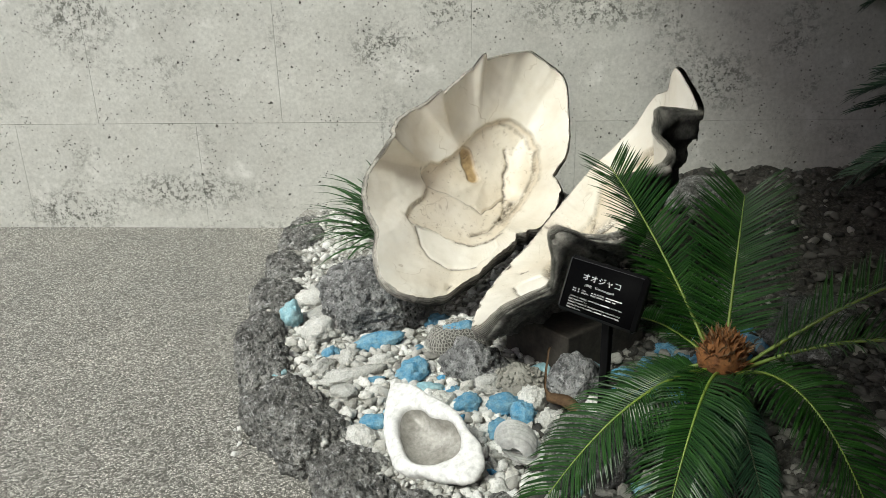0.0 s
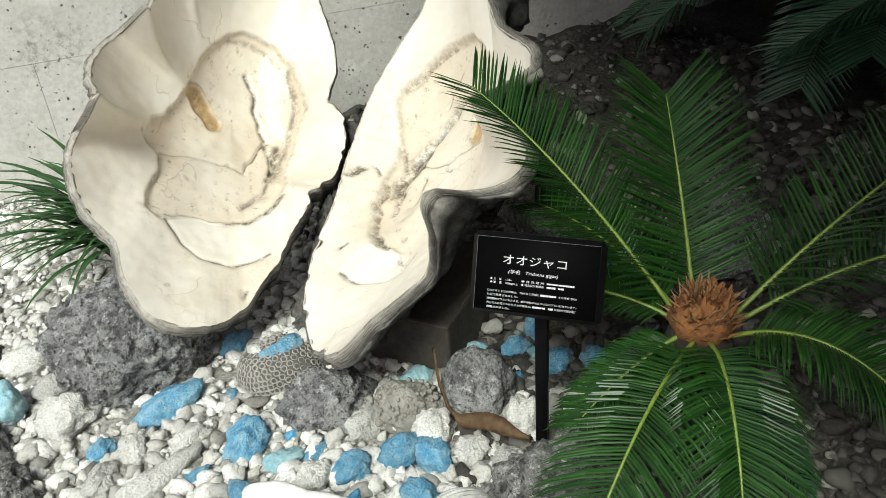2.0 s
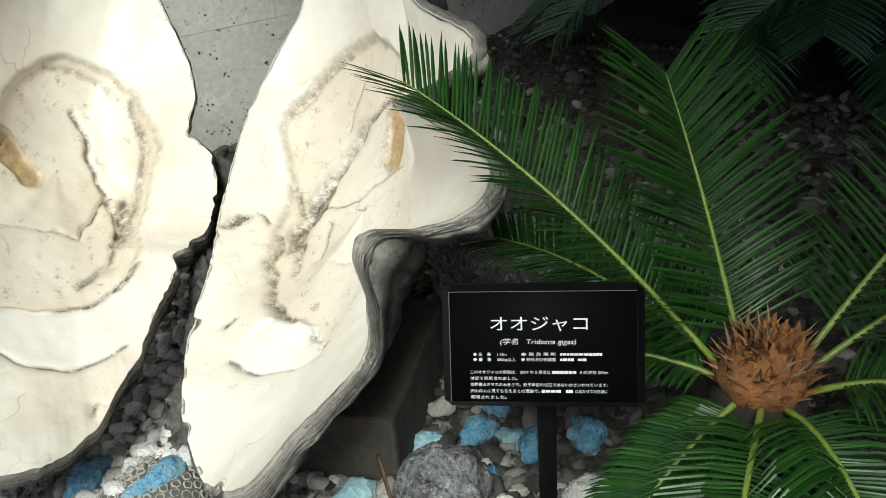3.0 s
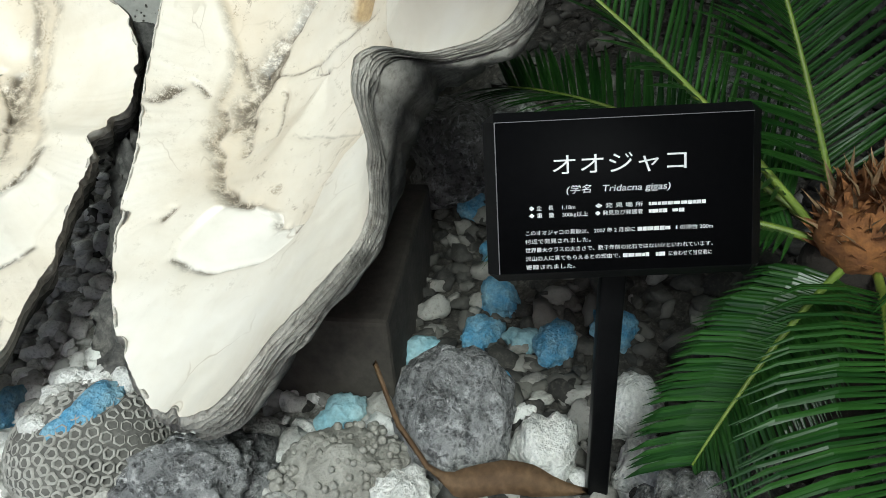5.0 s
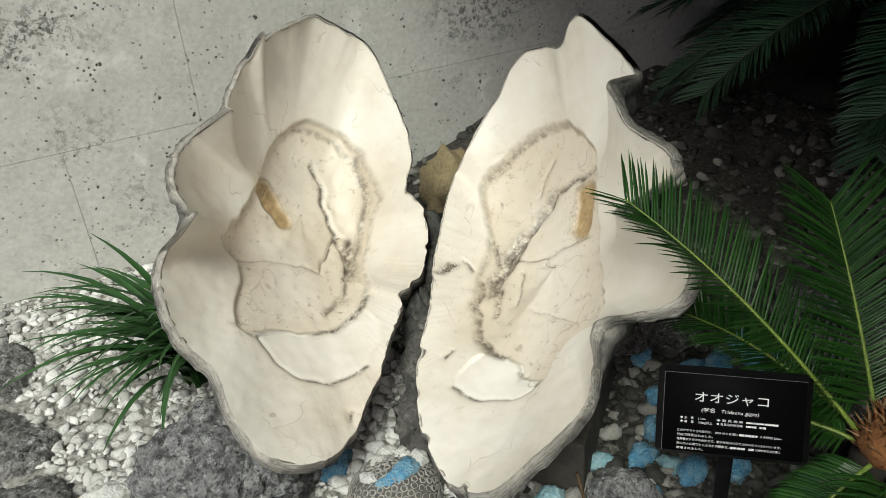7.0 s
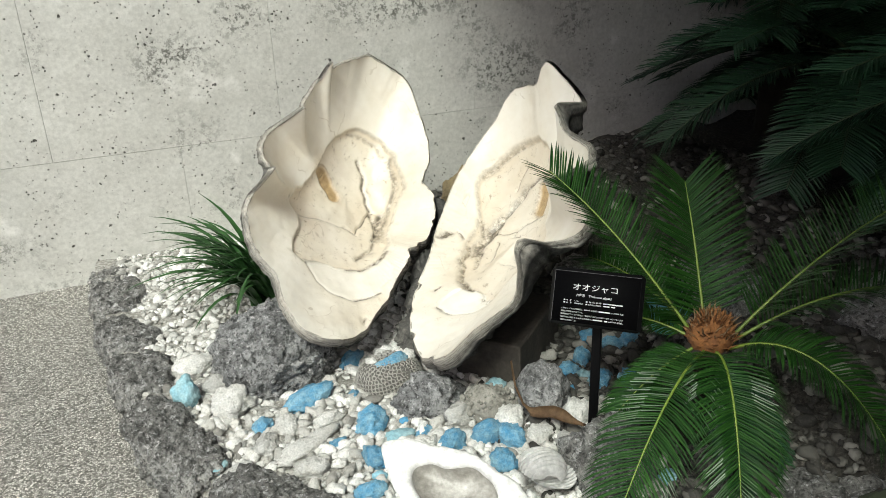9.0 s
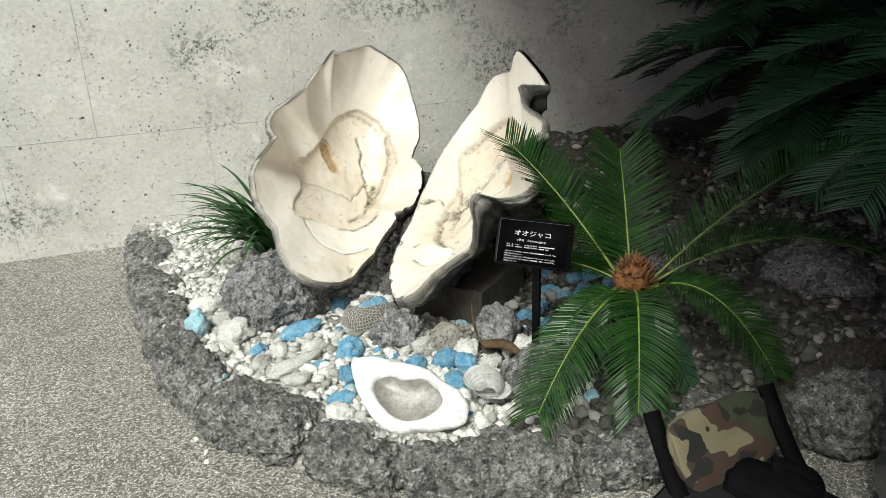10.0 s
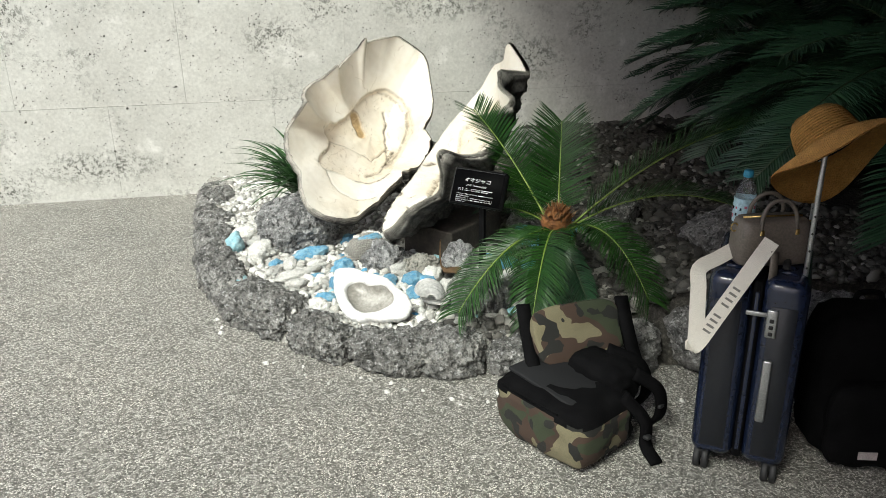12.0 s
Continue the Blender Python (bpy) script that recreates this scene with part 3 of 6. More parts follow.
def valve(clam, axes, table, heart, depth, scars, pit, pit_size, basin, shelf, seed):
    """One half of the clam: a fluted bowl with a stained porcelain inside and a thick layered grey outside."""
    na, ns = 600, 170
    ang = np.linspace(-180, 180, na, endpoint=False)
    rad, lift, power, thick = (np.array([ring_value(table, a, c) for a in ang]) for c in (1, 2, 3, 4))
    ripple = np.array([noise.noise(Vector((math.cos(radians(a)) * 9, math.sin(radians(a)) * 9, seed))) for a in ang])
    fine = np.array([noise.noise(Vector((math.cos(radians(a)) * 40, math.sin(radians(a)) * 40, seed))) for a in ang])
    kernel = np.exp(-((np.arange(-50, 51) / 17.0) ** 2))
    kernel /= kernel.sum()
    soft_rad, soft_lift = (np.convolve(np.concatenate([q[-50:], q, q[:50]]), kernel, "valid") for q in (rad, lift))
    power = np.convolve(np.concatenate([power[-50:], power, power[:50]]), kernel, "valid")
    chips = np.array([noise.noise(Vector((math.cos(radians(a)) * 10, math.sin(radians(a)) * 10, seed + 40))) for a in ang])
    edge = rad * (0.009 * ripple + 0.005 * fine)
    bites = -np.where(thick > 0.0405, 0.028, 0.010) * np.clip(chips - 0.18, 0, 0.4)
    rim = np.stack([rad * np.cos(np.radians(ang)), rad * np.sin(np.radians(ang))], 1)
    heart = np.array(heart)
    out = rim / np.linalg.norm(rim, axis=1)[:, None]
    soft_rim = out * soft_rad[:, None]
    inner = []
    for j in range(ns + 1):
        s = max((j / ns) ** 0.75, 0.004)
        g = smooth((s - 0.42) / 0.58)
        xy = heart + (soft_rim * (1 - g) + rim * g - heart) * s + out * (edge * s**8 + bites * s**120)[:, None]
        w = (soft_lift * (1 - g) + lift * g) * s**2.6 - depth * (1 - s**power)
        inner.append(np.column_stack([xy, w]))
    P = np.concatenate(inner)
    xy = P[:, :2] + 0.008 * np.stack([wobble(P, 22, seed), wobble(P, 22, seed + 5)], 1)
    red, tan = np.zeros(len(P)), np.zeros(len(P))
    for line, strength, width in scars:
        d = near_line(xy, line)
        red = np.maximum(red, 1.1 * strength * np.exp(-((d / (0.55 * width)) ** 2)))
        tan = np.maximum(tan, 0.40 * strength * np.exp(-((d / 0.06) ** 2)))
        P[:, 2] -= 0.007 * strength * np.exp(-((d / 0.009) ** 2))
    # the sunken basin, and the chalky shelf below it
    d = depth_in(xy, round_loop(basin))
    P[:, 2] -= 0.018 * step_up(d, 0.014)
    tan = np.maximum(tan, 0.85 * step_up(d, 0.006) * np.exp(-np.clip(d, 0, 1) / 0.22))
    red = np.maximum(red, 0.4 * np.exp(-((d / 0.003) ** 2)))
    white = step_up(depth_in(xy, round_loop(shelf)), 0.005)
    P[:, 2] -= 0.010 * white
    tan *= 1 - 0.9 * white
    d = near_line(xy, pit)
    ochre = 1 / (1 + np.exp((d - pit_size) / 0.0025))
    P[:, 2] -= 0.013 * ochre
    red = np.maximum(red, 0.6 * np.exp(-(((d - pit_size - 0.003) / 0.0035) ** 2)))
    tan = np.maximum(tan, 0.8 * np.exp(-((np.clip(d - pit_size, 0, 1) / 0.03) ** 2)))
    P[:, 2] += 0.006 * wobble(P, 7, seed) + 0.002 * wobble(P, 30, seed)
    inner = np.split(P, ns + 1)
    me = sheet_mesh("valve", inner, NACRE, np.stack([red, ochre, tan, white], 1))
    body = new("valve", me)
    body.parent = clam
    body.matrix_basis = axes
    body["label"] = "cream porcelain hollow with brown muscle scars"
    # layered lip, then the rough outside; grooves and underside get shade through a lower pale value
    rings, pale = [inner[-1]], [np.full(na, 0.9)]
    rim = rim + out * (edge + bites)[:, None]
    layers = 8
    for k in range(1, layers + 1):
        f = k / layers
        step = 0.007 * np.array([noise.noise(Vector((math.cos(radians(a)) * 16, math.sin(radians(a)) * 14, seed + k * 3.1))) for a in ang])
        for half in (0, 1):
            grow = (0.008 + 0.55 * np.maximum(thick - 0.035, 0)) * math.sin(f * math.pi * 0.62) + (0.0055 if half else -0.0055) + step
            drop = thick * (f - (0.5 / layers if half == 0 else 0.12 / layers))
            ring = np.column_stack([rim + out * grow[:, None], inner[-1][:, 2] - drop])
            rings.append(ring)
            pale.append(np.clip(1.15 - np.where(thick > 0.042, 1.9, 0.95) * f + 0.35 * ripple - (0.0 if half else 0.5), 0, 1))
    last = rings[-1]
    tuck = np.where(thick < 0.04, 1.25, 1.9)
    no = 46
    for j in range(1, no + 1):
        s = max(1 - j / no, 0.004)
        sc = s + 0.0
        xy = heart + (last[:, :2] - heart) * sc
        w = last[:, 2] * s**2 + (-(depth + 0.07)) * (1 - s**tuck)
        w = np.minimum(w, np.minimum(lift, soft_lift) * s**2.6 - depth * (1 - s**power) - 0.016 - 0.03 * (1 - s))
        w = w - 0.012 + 0.010 * np.sin(42 * s + 2.5 * ripple) * smooth(s * 3) * smooth(j / 4)
        w = w + 0.005 * np.sin(130 * s + 4 * ripple) * smooth(s * 3)
        ring = np.column_stack([xy, w])
        ring[:, 2] += 0.012 * wobble(ring * 1.0, 12, seed + 9)
        ring[:, 2] = np.minimum(ring[:, 2], np.minimum(lift, soft_lift) * s**2.6 - depth * (1 - s**power) - 0.022)
        rings.append(ring)
        pale.append(np.clip(0.18 * s + 0.3 * ripple - 0.15, 0, 1) * np.ones(na))
    pl = np.concatenate(pale)
    crust_me = sheet_mesh("crust", rings, CRUST, np.stack([pl, pl * 0, pl * 0], 1))
    ob = new("crust", crust_me)
    ob.parent = body
    ob["label"] = "grey layered weathered outside"


def axes_of(c, u, v, n):
    return Matrix((((u[0], v[0], n[0], c[0])), (u[1], v[1], n[1], c[1]), (u[2], v[2], n[2], c[2]), (0, 0, 0, 1)))


def build_clam():
    clam = thing("giant_clam_shell", None, "giant cream clam shell standing open on rocks, grey crusted outside", "shell")
    left = [(-178, 0.595, 0.04, 1.4, 0.041), (-168, 0.54, 0.01, 1.4, 0.06), (-160, 0.47, -0.005, 1.6, 0.07), (-155, 0.44, -0.01, 1.7, 0.07), (-140, 0.36, -0.01, 2.2, 0.07),
            (-122, 0.325, -0.01, 2.8, 0.07), (-116, 0.305, -0.02, 2.8, 0.07), (-108, 0.335, -0.005, 3.0, 0.07), (-95, 0.36, -0.01, 3.2, 0.07), (-70, 0.39, -0.012, 3.0, 0.06), (-58, 0.37, -0.02, 2.9, 0.05), (-48, 0.43, 0.0, 2.8, 0.05),
            (-31, 0.521, 0.005, 2.4, 0.03), (-15, 0.645, 0.0, 2.2, 0.018), (-6, 0.650, 0.0, 2.1, 0.018), (0, 0.648, 0.004, 2.1, 0.018), (6, 0.600, 0.0, 2.1, 0.018),
            (12, 0.555, 0.0, 2.1, 0.018), (17, 0.522, 0.01, 2.1, 0.02), (20, 0.512, 0.05, 2.2, 0.02), (23, 0.475, -0.02, 2.2, 0.02), (33, 0.40, -0.03, 2.2, 0.02), (46, 0.335, 0.0, 2.4, 0.022), (51, 0.33, 0.06, 2.4, 0.022),
            (54, 0.35, -0.08, 2.2, 0.022), (66, 0.35, -0.08, 2.2, 0.022), (85, 0.345, -0.03, 2.2, 0.022), (101, 0.335, 0.035, 2.2, 0.025), (108, 0.345, 0.085, 2.2, 0.025),
            (112, 0.365, -0.05, 2.0, 0.025), (128, 0.42, -0.055, 1.8, 0.025), (143, 0.44, -0.06, 1.5, 0.03), (152, 0.445, -0.05, 1.4, 0.035),
            (161, 0.53, -0.01, 1.4, 0.03), (171, 0.605, 0.02, 1.4, 0.035)]
    basin = [(0.385, -0.025), (0.42, -0.09), (0.40, -0.175), (0.33, -0.235), (0.22, -0.278), (0.10, -0.285), (-0.01, -0.262), (-0.10, -0.237), (-0.17, -0.21), (-0.225, -0.15), (-0.244, -0.05), (-0.255, 0.02),
             (-0.275, 0.10), (-0.255, 0.142), (-0.19, 0.128), (-0.13, 0.113), (-0.075, 0.115), (-0.02, 0.165), (0.07, 0.115), (0.16, 0.065), (0.28, 0.04)]
    shelf = [(-0.25, -0.05), (-0.24, -0.12), (-0.20, -0.18), (-0.16, -0.22), (-0.26, -0.225), (-0.335, -0.186), (-0.377, -0.14), (-0.392, -0.088), (-0.384, -0.025), (-0.355, 0.024), (-0.314, 0.057), (-0.285, 0.085), (-0.262, 0.02)]
    scars = [([(0.385, -0.04), (0.405, -0.10), (0.385, -0.165), (0.34, -0.205)], 0.5, 0.012),
             ([(0.33, -0.225), (0.235, -0.262), (0.12, -0.272), (0.02, -0.255)], 0.7, 0.014),
             ([(0.31, -0.12), (0.255, -0.153), (0.177, -0.172), (0.116, -0.2), (0.049, -0.225), (-0.019, -0.226)], 1.0, 0.011),
             ([(0.09, -0.245), (0.03, -0.243), (-0.02, -0.232), (-0.05, -0.215)], 0.9, 0.024),
             ([(0.1, -0.218), (0.073, -0.195), (0.023, -0.177), (-0.03, -0.146), (-0.028, -0.102)], 1.0, 0.0045),
             ([(-0.028, -0.102), (-0.029, -0.038), (-0.045, 0.05), (-0.06, 0.112)], 0.6, 0.004),
             ([(-0.02, 0.172), (-0.043, 0.145), (-0.079, 0.112), (-0.135, 0.114), (-0.199, 0.131)], 0.7, 0.008),
             ([(-0.26, 0.149), (-0.279, 0.101), (-0.252, 0.018), (-0.244, -0.049)], 0.6, 0.006),
             ([(-0.244, -0.085), (-0.232, -0.135), (-0.206, -0.174), (-0.161, -0.217), (-0.12, -0.236)], 1.0, 0.010),
             ([(-0.05, -0.215), (-0.10, -0.20), (-0.15, -0.165), (-0.175, -0.14)], 0.8, 0.010),
             ([(-0.279, 0.101), (-0.314, 0.057), (-0.355, 0.026), (-0.384, -0.02), (-0.391, -0.088), (-0.375, -0.14), (-0.336, -0.186)], 0.9, 0.008),
             ([(0.06, -0.235), (0.0, -0.238), (-0.03, -0.225)], 0.9, 0.034), ([(-0.12, -0.19), (-0.16, -0.15)], 0.6, 0.02), ([(-0.47, -0.13), (-0.49, -0.12)], 1.0, 0.006)]
    valve(clam, axes_of((0.192, 3.245, 0.639), (0.371, 0.706, 0.603), (-0.855, 0.007, 0.518), (0.362, -0.708, 0.606)), left, (0.15, -0.10), 0.235, scars, [(0.188, 0.028), (0.15, -0.012), (0.122, -0.042)], 0.029, basin, shelf, 2.0)
    right = [(-164, 0.434, 0.02, 1.5, 0.026), (-155, 0.38, -0.01, 1.5, 0.022), (-150, 0.337, -0.03, 1.6, 0.022), (-138, 0.322, 0.02, 2.0, 0.022),
             (-128, 0.328, 0.09, 2.2, 0.024), (-122, 0.32, 0.085, 2.2, 0.024), (-115, 0.298, 0.0, 2.2, 0.024), (-103, 0.33, -0.05, 2.0, 0.026), (-90, 0.32, -0.06, 2.0, 0.025),
             (-77, 0.265, 0.0, 2.2, 0.022), (-69, 0.225, 0.05, 2.4, 0.022), (-58, 0.28, 0.0, 2.2, 0.022), (-52, 0.34, -0.03, 2.0, 0.022),
             (-40, 0.36, -0.03, 2.0, 0.022), (-30, 0.355, 0.02, 2.2, 0.022), (-20, 0.40, 0.05, 2.2, 0.022), (-14, 0.44, 0.055, 2.2, 0.02),
             (-8, 0.546, -0.06, 2.0, 0.02), (-2, 0.62, 0.0, 2.0, 0.018), (3, 0.672, 0.067, 2.0, 0.018), (12, 0.66, 0.02, 2.0, 0.018),
             (17, 0.71, 0.01, 2.0, 0.018), (23, 0.755, 0.013, 2.0, 0.018), (36, 0.713, -0.024, 2.2, 0.02), (55, 0.60, -0.02, 2.4, 0.03),
             (75, 0.49, -0.02, 2.6, 0.041), (99, 0.418, -0.013, 2.4, 0.041), (125, 0.44, 0.0, 1.5, 0.041), (148, 0.476, 0.004, 1.1, 0.041),
             (165, 0.505, 0.004, 1.3, 0.041), (179, 0.498, 0.012, 1.5, 0.041)]
    basin = [(0.323, 0.432), (0.38, 0.424), (0.44, 0.39), (0.49, 0.33), (0.505, 0.25), (0.489, 0.165), (0.455, 0.12), (0.40, 0.07), (0.33, 0.055), (0.25, 0.045), (0.17, 0.03), (0.086, 0.002), (0.029, -0.02), (-0.03, -0.065),
             (-0.078, -0.09), (-0.095, -0.026), (-0.12, 0.022), (-0.165, 0.036), (-0.216, 0.03), (-0.222, 0.075), (-0.205, 0.135), (-0.175, 0.16), (-0.155, 0.245), (-0.10, 0.315), (-0.055, 0.345), (0.02, 0.371), (0.122, 0.39), (0.19, 0.396), (0.25, 0.417)]
    shelf = [(-0.232, 0.06), (-0.212, 0.13), (-0.182, 0.145), (-0.172, 0.187), (-0.158, 0.25), (-0.215, 0.285), (-0.262, 0.274), (-0.281, 0.24), (-0.288, 0.19), (-0.277, 0.133), (-0.264, 0.08)]
    scars = [([(0.37, 0.425), (0.43, 0.395), (0.475, 0.345), (0.497, 0.27)], 0.6, 0.016), ([(0.495, 0.25), (0.49, 0.18), (0.46, 0.135)], 0.3, 0.010),
             ([(0.36, 0.085), (0.348, 0.157), (0.33, 0.226), (0.281, 0.27), (0.223, 0.302), (0.164, 0.325), (0.099, 0.345), (0.031, 0.331), (-0.034, 0.31)], 1.0, 0.012),
             ([(0.30, 0.25), (0.24, 0.30), (0.15, 0.345), (0.09, 0.365)], 0.8, 0.020), ([(0.188, 0.392), (0.127, 0.369), (0.099, 0.348), (0.05, 0.352)], 0.8, 0.014),
             ([(0.42, 0.24), (0.37, 0.275), (0.33, 0.29)], 0.7, 0.005), ([(0.105, 0.30), (0.05, 0.285), (0.005, 0.27)], 0.8, 0.006),
             ([(0.149, 0.325), (0.141, 0.292), (0.157, 0.225), (0.182, 0.148), (0.192, 0.09)], 0.8, 0.005), ([(0.15, 0.24), (0.128, 0.235), (0.125, 0.20)], 0.8, 0.004),
             ([(0.06, 0.375), (-0.02, 0.357), (-0.075, 0.332), (-0.115, 0.295), (-0.15, 0.25)], 0.8, 0.010), ([(-0.12, 0.29), (-0.15, 0.245), (-0.165, 0.20)], 1.0, 0.014),
             ([(-0.195, 0.145), (-0.21, 0.13), (-0.205, 0.115)], 1.0, 0.010), ([(-0.014, 0.21), (-0.037, 0.111), (-0.07, 0.02)], 0.5, 0.004),
             ([(0.08, 0.0), (0.029, -0.021), (-0.027, -0.065), (-0.078, -0.09)], 0.45, 0.006),
             ([(-0.12, 0.022), (-0.16, 0.036), (-0.216, 0.03), (-0.24, 0.05), (-0.268, 0.08), (-0.277, 0.133), (-0.288, 0.19), (-0.281, 0.24), (-0.262, 0.275)], 0.9, 0.008),
             ([(0.21, 0.32), (0.15, 0.345), (0.09, 0.352), (0.03, 0.342)], 0.9, 0.036), ([(0.33, 0.235), (0.27, 0.285)], 0.6, 0.03), ([(0.055, 0.445), (0.08, 0.44)], 1.2, 0.020), ([(0.105, 0.425), (0.085, 0.398)], 1.0, 0.008), ([(-0.165, 0.332), (-0.185, 0.335)], 1.1, 0.007)]
    valve(clam, axes_of((0.561, 2.748, 0.618), (0.629, 0.511, 0.587), (-0.289, 0.854, -0.433), (-0.722, 0.103, 0.684)), right, (0.12, 0.20), 0.19, scars, [(0.305, 0.118), (0.265, 0.122), (0.228, 0.124)], 0.035, basin, shelf, 6.0)
    # the hinge ligament between the two halves
    n = 90
    line = [Vector((0.19, 2.78, 0.14)).lerp(Vector((0.58, 3.42, 0.44)), k / n) - Vector((0, 0, 0.05 * math.sin(math.pi * k / n))) for k in range(n + 1)]
    bm = tube(line, [0.036 + 0.018 * k / n for k in range(n + 1)], 40)
    for v in bm.verts:
        p = v.co.copy()
        for k, size in ((16, 0.026), (42, 0.014), (95, 0.008)):
            v.co += Vector((noise.noise(p * k), noise.noise(p * k + Vector((5, 0, 0))), noise.noise(p * k + Vector((0, 9, 0))))) * size
    part("hinge", bm, CRUST, clam, "grey broken hinge between the halves")


build_clam()


# ---- rocks ----
def rock(name, at, size, seed, material, label, category="rock", turn=0.0, rough=0.35, sub=4, fine=0.06, group="", sink=0.5, tilt=0.0):
    """A stone resting on the bed: at = x, y and, if given, the height of its foot."""
    x, y = at[0], at[1]
    foot = at[2] if len(at) > 2 else bed_height(x, y) - 0.012
    ob = part(name, stone(size, seed, rough, sub, fine), material)
    ob.matrix_world = pose(x, y, foot + size[2] * sink, tilt, 0, turn)
    return tagged(ob, label, category, group)


# x, y, half length along the edge, half depth, height, turn
RIM = [(-0.715, 4.17, 0.13, 0.10, 0.12, -82), (-0.69, 3.86, 0.15, 0.11, 0.14, -92), (-0.665, 3.52, 0.165, 0.10, 0.13, -74), (-0.63, 3.17, 0.155, 0.105, 0.15, -84), (-0.565, 2.735, 0.275, 0.09, 0.15, -70),
       (-0.335, 2.31, 0.225, 0.125, 0.16, -46), (-0.09, 2.02, 0.165, 0.10, 0.125, -50), (0.27, 1.825, 0.275, 0.105, 0.135, -14),
       (0.70, 1.75, 0.18, 0.12, 0.12, -2), (1.03, 1.73, 0.165, 0.13, 0.17, -12), (1.38, 1.67, 0.185, 0.15, 0.22, 6), (1.79, 1.61, 0.21, 0.17, 0.25, -8), (2.25, 1.56, 0.23, 0.17, 0.26, 8), (2.75, 1.5, 0.25, 0.17, 0.26, 2)]
for i, (x, y, sx, sy, high, turn) in enumerate(RIM):
    ob = part("edging_rock", rough_block((sx * 0.95, sy, high * 0.54 + 0.01), 31 + i, 6 if 3 < i < 9 else 5, 3.4), REEF)
    ob.matrix_world = pose(x, y, high * 0.54 - 0.012, 0, 0, turn)
    tagged(ob, "pitted grey reef rock edging the planting bed", "rock", "edging rocks")
boulder = part("boulder", rough_block((0.20, 0.165, 0.178), 41, 6, 2.9), DARKROCK)
boulder.matrix_world = pose(-0.19, 3.0, 0.165, 4, 6, 10)
tagged(boulder, "large rounded dark grey boulder propping the clam", "rock")
rock("dark_rock", (0.225, 2.57), (0.105, 0.085, 0.085), 42, DARKROCK, "rough dark grey rock among coral stones", "rock", -20, 0.38, 5, 0.10)
rock("dark_rock", (0.540, 2.440), (0.085, 0.10, 0.105), 43, DARKROCK, "smooth slate-grey rock behind the sign post", "rock", -50, 0.24, 5, 0.015)
rock("pitted_rock", (0.55, 2.06), (0.12, 0.11, 0.12), 44, REEF, "pitted grey rock beside the small shells", "rock", 40, 0.35, 5, 0.1)
rock("yellow_rock", (0.95, 3.95), (0.12, 0.11, 0.15), 46, OCHRE, "ochre-grey rock behind the clam", "rock", 0, 0.35, 4, 0.08)
rock("back_rock", (1.25, 3.85), (0.16, 0.13, 0.10), 47, REEF, "grey rock at the foot of the wall", "rock", 0, 0.35, 4, 0.08)
rock("back_rock", (1.05, 2.95), (0.17, 0.14, 0.11), 48, REEF, "grey rubble rock behind the small sago palm", "rock", 30, 0.4, 4, 0.1)
rock("back_rock", (1.30, 2.55), (0.18, 0.13, 0.11), 49, REEF, "grey rubble rock behind the small sago palm", "rock", 70, 0.4, 4, 0.1)
rock("back_rock", (1.65, 2.1), (0.2, 0.15, 0.12), 50, REEF, "grey rubble rock behind the small sago palm", "rock", 110, 0.4, 4, 0.1)
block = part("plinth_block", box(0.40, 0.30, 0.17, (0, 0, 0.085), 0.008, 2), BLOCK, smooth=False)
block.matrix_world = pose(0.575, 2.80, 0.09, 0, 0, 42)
tagged(block, "brownish concrete block under the clam, darkened for its shade", "block")



def build_coral_lump():
    """A low lump of grey coral covered with round knobs of all sizes."""
    rng = random.Random(8)
    size = Vector((0.088, 0.062, 0.058))
    bm = stone(size, 45, 0.25, 4, 0.08)
    for _ in range(190):
        d = Vector((rng.gauss(0, 1), rng.gauss(0, 1), abs(rng.gauss(0, 1)) + 0.05)).normalized()
        r = rng.uniform(0.003, 0.0065) if rng.random() < 0.8 else rng.uniform(0.006, 0.010)
        at = Vector((d.x * size.x, d.y * size.y, d.z * size.z)) * rng.uniform(0.98, 1.10)
        bmesh.ops.create_icosphere(bm, subdivisions=2, radius=r, matrix=Matrix.Translation(at))
    ob = part("grey_coral_lump", bm, GREYSTONE)
    ob.matrix_world = pose(0.378, 2.475, bed_height(0.378, 2.475) + 0.018, 0, 0, -20)
    tagged(ob, "knobbly grey coral lump", "coral stone")


